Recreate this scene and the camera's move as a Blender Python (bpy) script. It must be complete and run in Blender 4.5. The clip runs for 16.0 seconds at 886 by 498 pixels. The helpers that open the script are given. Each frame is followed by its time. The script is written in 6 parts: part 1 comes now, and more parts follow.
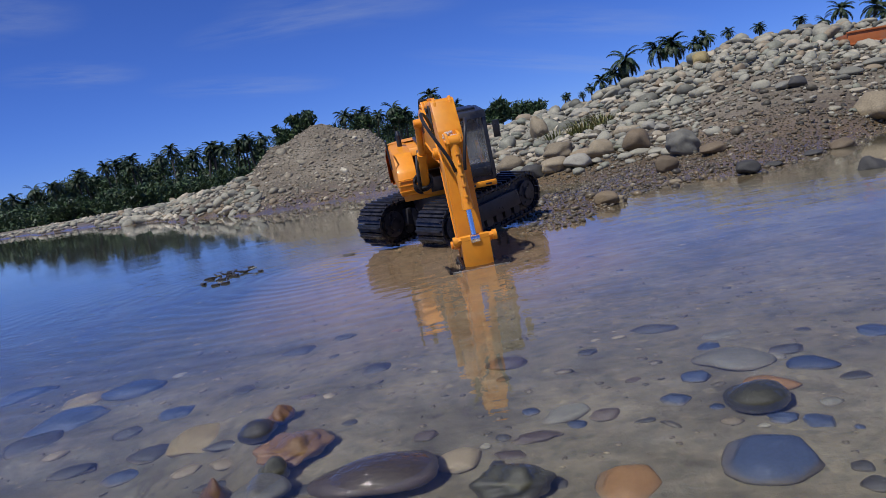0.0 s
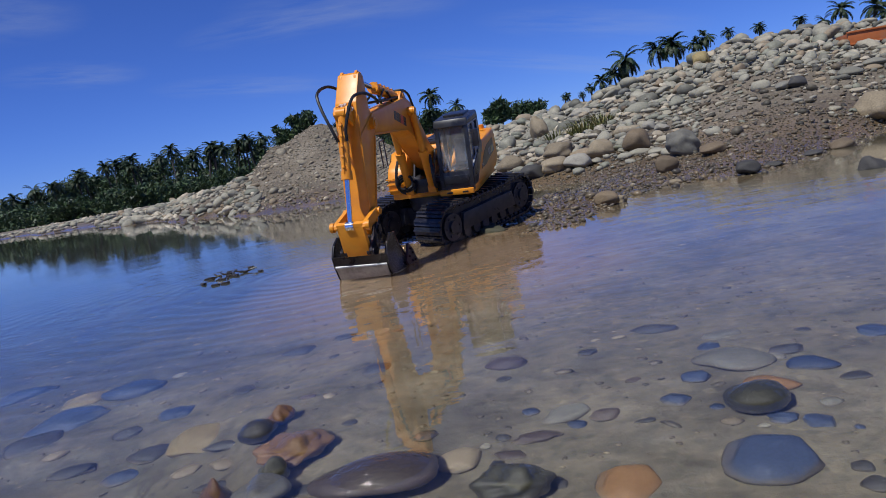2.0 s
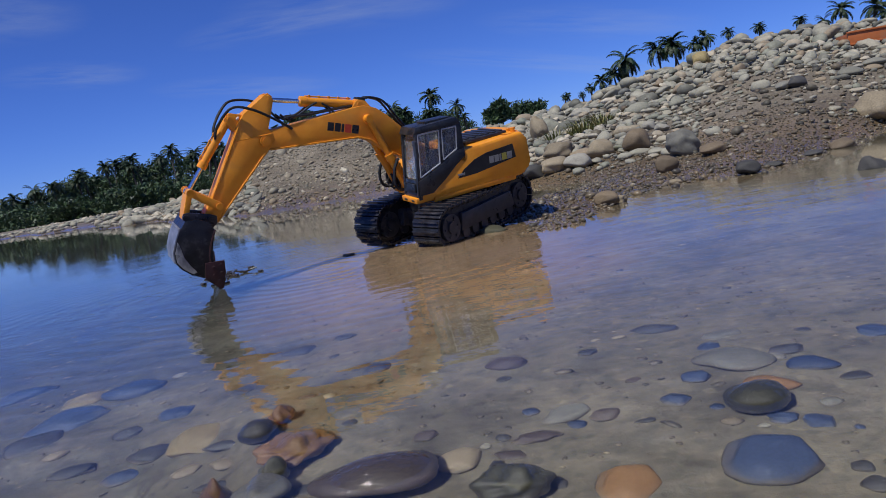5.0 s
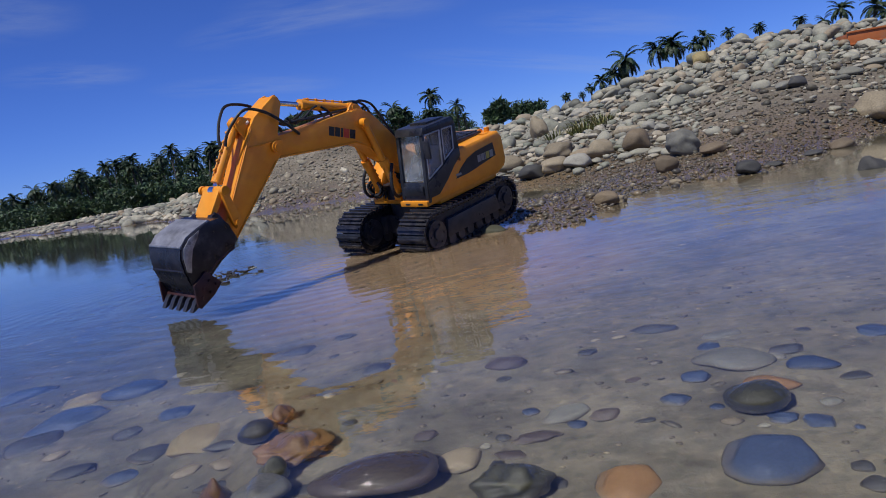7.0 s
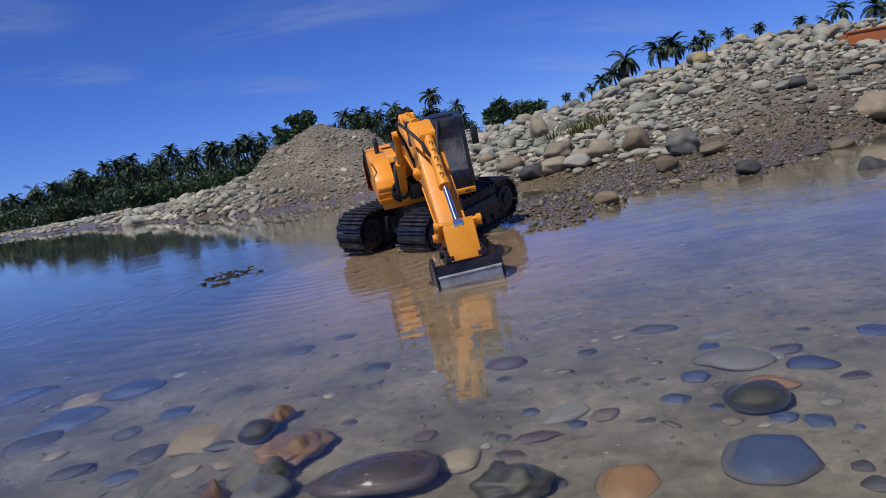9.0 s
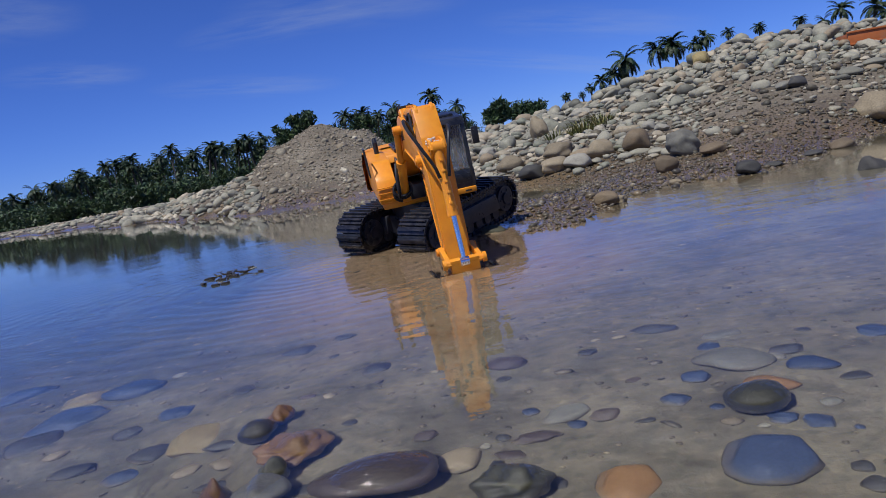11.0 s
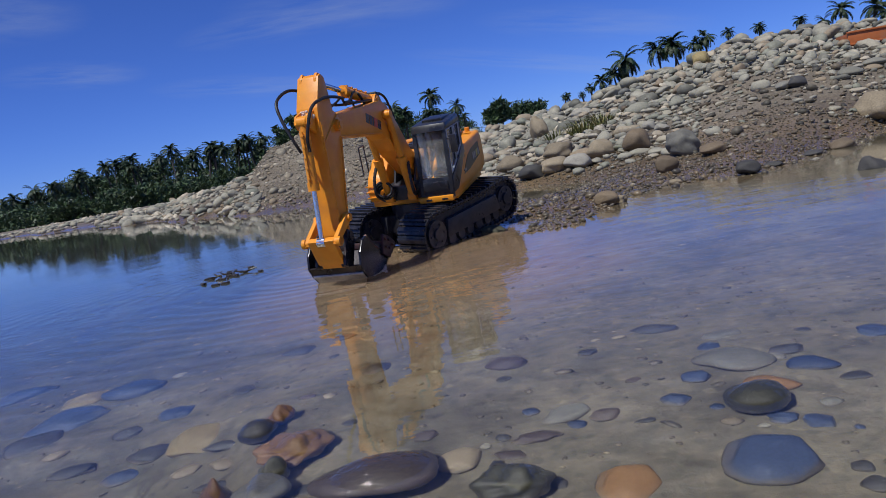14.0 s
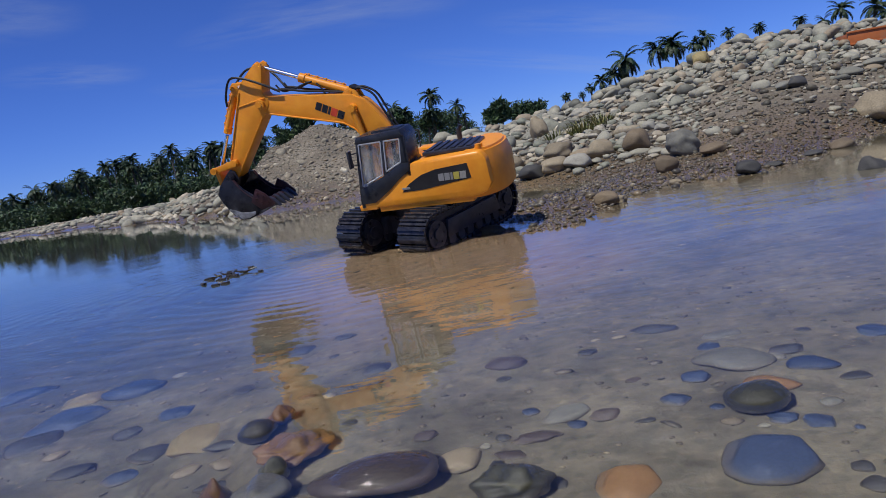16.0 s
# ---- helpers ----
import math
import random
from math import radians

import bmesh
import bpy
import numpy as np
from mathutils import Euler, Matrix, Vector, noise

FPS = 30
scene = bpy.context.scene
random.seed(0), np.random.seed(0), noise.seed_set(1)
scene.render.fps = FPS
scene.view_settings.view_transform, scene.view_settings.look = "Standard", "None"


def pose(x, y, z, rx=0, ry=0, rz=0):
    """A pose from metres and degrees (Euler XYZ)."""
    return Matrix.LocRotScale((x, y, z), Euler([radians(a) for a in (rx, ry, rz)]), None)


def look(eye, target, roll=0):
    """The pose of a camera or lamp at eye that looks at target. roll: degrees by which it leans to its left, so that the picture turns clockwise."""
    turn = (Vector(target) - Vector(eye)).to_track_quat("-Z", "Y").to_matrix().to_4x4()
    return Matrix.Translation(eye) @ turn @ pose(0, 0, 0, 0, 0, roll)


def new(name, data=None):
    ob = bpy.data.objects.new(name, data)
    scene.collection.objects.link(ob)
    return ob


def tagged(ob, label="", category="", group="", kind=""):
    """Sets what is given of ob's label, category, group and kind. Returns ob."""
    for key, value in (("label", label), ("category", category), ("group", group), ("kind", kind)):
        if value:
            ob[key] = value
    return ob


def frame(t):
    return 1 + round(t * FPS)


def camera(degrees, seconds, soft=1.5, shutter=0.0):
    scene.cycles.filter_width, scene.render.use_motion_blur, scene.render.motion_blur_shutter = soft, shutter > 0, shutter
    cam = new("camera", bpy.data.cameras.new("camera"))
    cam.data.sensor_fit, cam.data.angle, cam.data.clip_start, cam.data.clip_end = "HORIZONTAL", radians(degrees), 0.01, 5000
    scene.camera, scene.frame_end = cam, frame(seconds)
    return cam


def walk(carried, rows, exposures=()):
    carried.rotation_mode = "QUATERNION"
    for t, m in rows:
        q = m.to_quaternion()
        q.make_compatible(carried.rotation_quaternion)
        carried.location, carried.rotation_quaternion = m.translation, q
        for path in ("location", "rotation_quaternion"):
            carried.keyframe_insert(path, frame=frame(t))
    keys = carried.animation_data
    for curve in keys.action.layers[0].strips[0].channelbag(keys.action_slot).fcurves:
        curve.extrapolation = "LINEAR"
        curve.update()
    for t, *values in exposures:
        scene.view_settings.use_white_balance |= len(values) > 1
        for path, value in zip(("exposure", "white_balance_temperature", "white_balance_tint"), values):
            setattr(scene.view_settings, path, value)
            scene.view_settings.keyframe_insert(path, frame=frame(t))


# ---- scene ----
# ---------------------------------------------------------------- camera
cam = camera(62.05, 16.0, soft=0.8)


def rot(axis, degrees):
    return Matrix.Rotation(radians(degrees), 4, axis)


EYE = (0.0, 0.0, 0.1151)
STAND = Matrix.Translation(EYE) @ rot("X", 90 - 7.128) @ rot("Z", -10.27)
walk(cam, [(0.0, STAND), (16.0, STAND)], exposures=[(0.0, 0.0, 6120, 10), (16.0, 0.0, 6120, 10)])

# ---------------------------------------------------------------- sky and sun
SUN_DIR = Vector((-0.31, -0.34, 0.89)).normalized()
world = bpy.data.worlds.new("sky")
scene.world = world
world.use_nodes = True
wn = world.node_tree.nodes
sky = wn.new("ShaderNodeTexSky")
sky.sky_type = "NISHITA"
sky.sun_disc = False
sky.sun_elevation = math.asin(SUN_DIR.z)
sky.sun_rotation = math.atan2(SUN_DIR.x, SUN_DIR.y)
sky.altitude = 2500
sky.air_density = 1.0
sky.dust_density = 0.0
sky.ozone_density = 8.0
wn["Background"].inputs["Strength"].default_value = 0.095
deep = wn.new("ShaderNodeMix")
deep.data_type, deep.blend_type = "RGBA", "MULTIPLY"
deep.inputs[0].default_value = 1.0
deep.inputs[7].default_value = (0.50, 0.61, 1.08, 1)
world.node_tree.links.new(sky.outputs[0], deep.inputs[6])
world.node_tree.links.new(deep.outputs[2], wn["Background"].inputs["Color"])

sun_data = bpy.data.lights.new("sun", "SUN")
sun_data.energy = 4.0
sun_data.angle = radians(0.53)
sun_data.color = (1.0, 0.95, 0.87)
sun = new("sun", sun_data)
sun.matrix_world = look(SUN_DIR * 50, (0, 0, 0))


# ---------------------------------------------------------------- materials
def node_mat(name, rough=0.6, metal=0.0, ior=1.45):
    m = bpy.data.materials.new(name)
    m.use_nodes = True
    nt = m.node_tree
    b = nt.nodes["Principled BSDF"]
    b.inputs["Roughness"].default_value = rough
    b.inputs["Metallic"].default_value = metal
    b.inputs["IOR"].default_value = ior
    return m, nt, b


def noise_tex(nt, scale, detail=4.0, rough=0.55, coords="Object", stretch=(1, 1, 1)):
    tc = nt.nodes.new("ShaderNodeTexCoord")
    mp = nt.nodes.new("ShaderNodeMapping")
    mp.inputs["Scale"].default_value = stretch
    n = nt.nodes.new("ShaderNodeTexNoise")
    n.inputs["Scale"].default_value = scale
    n.inputs["Detail"].default_value = detail
    n.inputs["Roughness"].default_value = rough
    nt.links.new(tc.outputs[coords], mp.inputs[0])
    nt.links.new(mp.outputs[0], n.inputs["Vector"])
    return n.outputs["Fac"]


def ramp(nt, fac, stops):
    r = nt.nodes.new("ShaderNodeValToRGB")
    while len(r.color_ramp.elements) < len(stops):
        r.color_ramp.elements.new(0.5)
    for e, (p, c) in zip(r.color_ramp.elements, stops):
        e.position, e.color = p, (*c, 1)
    nt.links.new(fac, r.inputs[0])
    return r.outputs[0]


def mix(nt, fac, a, b, mode="MIX"):
    n = nt.nodes.new("ShaderNodeMix")
    n.data_type, n.blend_type = "RGBA", mode
    for sock, v in ((n.inputs[0], fac), (n.inputs[6], a), (n.inputs[7], b)):
        if isinstance(v, (int, float)):
            sock.default_value = v
        elif isinstance(v, tuple):
            sock.default_value = (*v, 1)
        else:
            nt.links.new(v, sock)
    return n.outputs[2]


def bump(nt, b, height, strength=0.3, distance=0.002):
    n = nt.nodes.new("ShaderNodeBump")
    n.inputs["Strength"].default_value = strength
    n.inputs["Distance"].default_value = distance
    nt.links.new(height, n.inputs["Height"])
    nt.links.new(n.outputs[0], b.inputs["Normal"])


def grained(name, dark, light, scale, rough=0.6, metal=0.0, dirt=None, dirt_scale=30, dirt_amount=0.5, bump_k=0.2, bump_d=0.0006):
    """Two scales of colour: fine grain, and larger stains of a second colour."""
    m, nt, b = node_mat(name, rough, metal)
    col = ramp(nt, noise_tex(nt, scale), [(0.3, dark), (0.7, light)])
    if dirt:
        f = ramp(nt, noise_tex(nt, dirt_scale, 5, 0.65), [(0.5, (0, 0, 0)), (0.5 + 0.25, (dirt_amount,) * 3)])
        col = mix(nt, f, col, dirt)
    nt.links.new(col, b.inputs["Base Color"])
    r = nt.nodes.new("ShaderNodeMapRange")
    r.inputs["To Min"].default_value = max(rough - 0.12, 0.04)
    r.inputs["To Max"].default_value = min(rough + 0.15, 1)
    nt.links.new(noise_tex(nt, scale * 0.6, 3), r.inputs[0])
    nt.links.new(r.outputs[0], b.inputs["Roughness"])
    if bump_k:
        bump(nt, b, noise_tex(nt, scale * 2.5, 4), bump_k, bump_d)
    return m


MUD = (0.20, 0.15, 0.10)
yellow = grained("yellow_plastic", (0.77, 0.262, 0.011), (0.85, 0.33, 0.018), 60, 0.38, dirt=(0.45, 0.22, 0.06), dirt_scale=35, dirt_amount=0.30, bump_k=0.05)
black_plastic = grained("black_plastic", (0.018, 0.018, 0.022), (0.042, 0.042, 0.048), 90, 0.30, dirt=(0.07, 0.06, 0.05), dirt_scale=40, dirt_amount=0.35, bump_k=0.1)
cab_grey = grained("dark_grey_plastic", (0.014, 0.015, 0.019), (0.026, 0.028, 0.034), 80, 0.28, dirt=(0.09, 0.08, 0.07), dirt_scale=40, dirt_amount=0.3, bump_k=0.06)
track_rubber = grained("wet_black_track", (0.013, 0.013, 0.016), (0.032, 0.032, 0.037), 120, 0.16, dirt=(0.10, 0.08, 0.06), dirt_scale=55, dirt_amount=0.35, bump_k=0.4)
bucket_metal = grained("worn_bucket_metal", (0.016, 0.014, 0.016), (0.042, 0.036, 0.040), 70, 0.26, metal=0.5, dirt=(0.13, 0.10, 0.085), dirt_scale=45, dirt_amount=0.35, bump_k=0.2)
bucket_bare = grained("scraped_dark_metal", (0.014, 0.013, 0.015), (0.032, 0.030, 0.034), 60, 0.22, metal=0.4, dirt=(0.22, 0.21, 0.21), dirt_scale=30, dirt_amount=0.5, bump_k=0.2)
worn_silver = grained("worn_silver_metal", (0.24, 0.235, 0.235), (0.44, 0.43, 0.43), 90, 0.40, metal=0.6, dirt=(0.05, 0.045, 0.045), dirt_scale=60, dirt_amount=0.6, bump_k=0.3)
rim_silver = grained("scraped_bright_rim", (0.16, 0.155, 0.155), (0.48, 0.47, 0.46), 110, 0.3, metal=0.4, dirt=(0.03, 0.03, 0.03), dirt_scale=60, dirt_amount=0.7, bump_k=0.3)
bucket_red = grained("rusty_red_edge", (0.030, 0.014, 0.014), (0.070, 0.024, 0.022), 90, 0.45, metal=0.3, bump_k=0.2)
chrome = grained("chrome_rod", (0.75, 0.75, 0.76), (0.85, 0.85, 0.86), 60, 0.16, metal=1.0, bump_k=0)
hose_black = grained("black_rubber_hose", (0.010, 0.010, 0.011), (0.02, 0.02, 0.022), 200, 0.5, bump_k=0.1)
decal_black = grained("black_decal", (0.012, 0.012, 0.014), (0.022, 0.022, 0.024), 80, 0.3, bump_k=0)
decal_grey = grained("grey_decal", (0.20, 0.20, 0.19), (0.30, 0.30, 0.285), 80, 0.3, bump_k=0)
decal_red = grained("red_decal", (0.55, 0.05, 0.02), (0.65, 0.07, 0.03), 80, 0.3, bump_k=0)
decal_yellow = grained("yellow_decal", (0.42, 0.36, 0.06), (0.5, 0.42, 0.08), 80, 0.3, bump_k=0)
window_grey = grained("pale_window_trim", (0.34, 0.35, 0.36), (0.45, 0.46, 0.47), 80, 0.35, bump_k=0)


def glass_material():
    m, nt, b = node_mat("dusty_window", 0.05, 0, 1.45)
    dust = ramp(nt, noise_tex(nt, 45, 5, 0.65), [(0.35, (0.84, 0.84, 0.84)), (0.7, (0.97, 0.97, 0.97))])
    nt.links.new(dust, b.inputs["Transmission Weight"])
    b.inputs["Base Color"].default_value = (0.74, 0.77, 0.80, 1)
    return m


cab_glass = glass_material()


# ---------------------------------------------------------------- mesh helpers
def mesh_object(name, bm, material, parent=None, label="", smooth=True, angle=40):
    me = bpy.data.meshes.new(name)
    bm.to_mesh(me)
    bm.free()
    if smooth:
        me.shade_smooth()
        me.set_sharp_from_angle(angle=radians(angle))
    if material:
        me.materials.append(material)
    ob = new(name, me)
    if parent:
        ob.parent = parent
    if label:
        ob["label"] = label
    return ob


def part(name, bm, material, parent, label="", angle=40):
    return mesh_object(name, bm, material, parent, label, True, angle)


def array_mesh(name, verts, faces, material, smooth=True):
    me = bpy.data.meshes.new(name)
    me.from_pydata(verts, [], faces)
    if smooth:
        me.shade_smooth()
    me.materials.append(material)
    return new(name, me)


# ---------------------------------------------------------------- ground
def grid_noise(x, y, seed):
    """Smooth value noise over the plane, for arrays."""
    xi, yi = np.floor(x).astype(np.int64), np.floor(y).astype(np.int64)
    u, v = x - xi, y - yi
    u, v = u * u * (3 - 2 * u), v * v * (3 - 2 * v)

    def h(a, b):
        n = (a * 374761393 + b * 668265263 + seed * 974711) & 0x7FFFFFFF
        n = ((n ^ (n >> 13)) * 1274126177) & 0x7FFFFFFF
        return ((n ^ (n >> 16)) & 0xFFFF) / 65535.0 - 0.5

    top = h(xi, yi) * (1 - u) + h(xi + 1, yi) * u
    low = h(xi, yi + 1) * (1 - u) + h(xi + 1, yi + 1) * u
    return top * (1 - v) + low * v


# bearing in degrees from the view's axis, then range and height of the land along it
LAND = [
    (-180, [(0, -.05), (0.6, -.03), (0.9, .0), (2, .1), (30, .5), (5000, 3)]),
    (-90, [(0, -.06), (1.5, -.10), (4, -.1), (6, .0), (30, .4), (5000, 3)]),
    (-45, [(0, -.06), (1.0, -.10), (28, -.1), (32, .0), (60, .4), (5000, 3)]),
    (-30.4, [(0, -.055), (0.5, -.05), (1.0, -.10), (22, -.1), (23.7, .0), (26, .06), (60, .3), (5000, 3)]),
    (-27, [(0, -.055), (0.5, -.05), (1.0, -.10), (12, -.1), (13.7, .0), (15, .05), (30, .15), (60, .3), (5000, 3)]),
    (-22, [(0, -.03), (0.38, -.034), (0.55, -.05), (1.0, -.09), (6, -.08), (6.9, .0), (8, .07), (12, .11), (60, .3), (5000, 3)]),
    (-17, [(0, -.012), (0.38, -.015), (0.55, -.045), (1.0, -.08), (4, -.08), (4.75, .0), (5.3, .11), (6.5, .15), (14, .14), (60, .3), (5000, 3)]),
    (-14, [(0, -.012), (0.38, -.015), (0.55, -.042), (1.0, -.07), (3.0, -.07), (3.5, .0), (3.8, .03), (5.2, .19), (6, .17), (14, .14), (60, .3), (5000, 3)]),
    (-11, [(0, -.012), (0.38, -.015), (0.55, -.04), (1.0, -.055), (3.0, -.06), (3.42, .0), (3.8, .05), (4.3, .13), (5.5, .40), (6.0, .39), (7.5, .16), (60, .3), (5000, 3)]),
    (-7.8, [(0, -.012), (0.38, -.015), (0.55, -.036), (0.9, -.035), (1.5, -.05), (3.0, -.06), (3.3, .0), (3.65, .05), (4.2, .14), (5.6, .495), (6.1, .48), (7.5, .16), (60, .3), (5000, 3)]),
    (-4.5, [(0, -.012), (0.38, -.015), (0.55, -.036), (0.8, -.03), (1.6, -.04), (2.7, -.04), (3.05, .0), (3.4, .04), (4.1, .13), (5.5, .405), (6.0, .38), (7.5, .16), (60, .3), (5000, 3)]),
    (-2, [(0, -.012), (0.38, -.015), (0.55, -.036), (0.8, -.03), (1.5, -.02), (2.5, -.03), (2.9, .0), (3.3, .04), (4.9, .225), (6, .21), (7.5, .16), (60, .3), (5000, 3)]),
    (2, [(0, -.012), (0.38, -.015), (0.55, -.034), (0.85, -.02), (1.1, -.002), (1.4, .006), (1.6, -.012), (2.2, -.012), (2.4, .01), (4.2, .18), (5.0, .18), (7, .16), (60, .3), (5000, 3)]),
    (7, [(0, -.012), (0.38, -.015), (0.55, -.032), (0.86, -.012), (0.94, .001), (1.1, .008), (1.35, .006), (1.48, -.014), (1.78, -.014), (1.88, .012), (2.4, .075), (4.4, .185), (5.2, .18), (7, .16), (60, .3), (5000, 3)]),
    (10, [(0, -.012), (0.38, -.015), (0.55, -.03), (0.8, -.014), (0.93, .0005), (1.1, .010), (1.4, .008), (1.52, -.012), (1.72, -.010), (1.85, .025), (2.4, .09), (4.5, .222), (5.2, .21), (7, .16), (60, .3), (5000, 3)]),
    (12.5, [(0, -.012), (0.38, -.015), (0.55, -.03), (0.8, -.02), (1.02, .0), (1.2, .010), (1.5, .005), (1.65, -.003), (1.85, .025), (2.4, .09), (4.5, .238), (5.2, .23), (7, .16), (60, .3), (5000, 3)]),
    (15.5, [(0, -.012), (0.38, -.015), (0.55, -.03), (0.9, -.02), (1.23, .0), (1.4, .006), (1.75, .016), (2.0, .05), (2.6, .13), (4.6, .315), (5.4, .30), (7, .16), (60, .3), (5000, 3)]),
    (19.4, [(0, -.012), (0.38, -.015), (0.55, -.03), (0.9, -.02), (1.25, .0), (1.45, .008), (1.7, .018), (1.95, .05), (2.6, .14), (4.6, .345), (5.4, .34), (7, .16), (60, .3), (5000, 3)]),
    (23.4, [(0, -.012), (0.38, -.015), (0.55, -.03), (0.9, -.02), (1.25, .0), (1.5, .012), (1.75, .04), (2.0, .085), (2.6, .18), (4.6, .42), (5.4, .42), (7, .16), (60, .3), (5000, 3)]),
    (26.5, [(0, -.012), (0.38, -.015), (0.55, -.03), (0.9, -.02), (1.28, -.002), (1.5, .005), (1.7, .024), (1.9, .07), (2.6, .185), (4.6, .415), (5.4, .41), (7, .16), (60, .3), (5000, 3)]),
    (29.5, [(0, -.012), (0.38, -.015), (0.55, -.03), (0.9, -.02), (1.4, -.012), (1.72, .0), (1.9, .04), (2.6, .175), (4.6, .395), (5.4, .39), (7, .16), (60, .3), (5000, 3)]),
    (32.5, [(0, -.012), (0.38, -.015), (0.55, -.03), (0.9, -.02), (1.4, -.015), (1.95, -.004), (2.06, .02), (2.6, .155), (4.6, .37), (5.4, .36), (7, .16), (60, .3), (5000, 3)]),
    (60, [(0, -.012), (0.38, -.015), (0.55, -.03), (1.2, -.02), (2.0, .0), (2.3, .06), (4.6, .34), (5.4, .34), (7, .2), (60, .4), (5000, 3)]),
    (180, [(0, -.05), (0.6, -.03), (0.9, .0), (2, .1), (30, .5), (5000, 3)]),
]
MACHINE_AT, MACHINE_YAW, MACHINE_PITCH, MACHINE_ROLL = (-0.0, 1.078, 0.0015), -131.0, 7.3, -5.8


def land_height(x, y, rough=1.0):
    x, y = np.asarray(x, float), np.asarray(y, float)
    r, a = np.hypot(x, y), np.degrees(np.arctan2(x, y))
    bearings = np.array([b for b, _ in LAND], float)
    table = np.array([np.interp(r.ravel(), *zip(*p)) for _, p in LAND])
    k = np.clip(np.searchsorted(bearings, a.ravel()) - 1, 0, len(LAND) - 2)
    f = (a.ravel() - bearings[k]) / (bearings[k + 1] - bearings[k])
    f = f * f * (3 - 2 * f)
    idx = np.arange(r.size)
    z = (table[k, idx] * (1 - f) + table[k + 1, idx] * f).reshape(r.shape)
    # a bed pressed flat under the machine, tilted as it stands
    dx, dy = x - MACHINE_AT[0], y - MACHINE_AT[1]
    c, s = math.cos(radians(MACHINE_YAW)), math.sin(radians(MACHINE_YAW))
    u, v = c * dx + s * dy, -s * dx + c * dy
    bed = MACHINE_AT[2] - 0.004 - u * math.tan(radians(MACHINE_PITCH)) + v * math.tan(radians(MACHINE_ROLL))
    away = np.sqrt(np.maximum(np.abs(u) - 0.12, 0) ** 2 + np.maximum(np.abs(v) - 0.085, 0) ** 2)
    w = np.clip(1 - away / 0.10, 0, 1)
    w = w * w * (3 - 2 * w)
    z = z * (1 - w) + bed * w
    near = np.clip(1.5 - r / 12, 0.05, 1) * rough
    lift = np.clip((z + 0.02) / 0.12, 0.25, 1.0)
    z = z + near * (1 - 0.8 * w) * (grid_noise(x * 4, y * 4, 1) * 0.018 * lift + grid_noise(x * 14, y * 14, 2) * 0.010 * lift
                    + grid_noise(x * 45, y * 45, 3) * 0.0035 + grid_noise(x * 120, y * 120, 4) * 0.0016)
    far = np.clip((r - 20) / 60, 0, 1)
    return z + far * grid_noise(x * 0.03, y * 0.03, 5) * 0.8


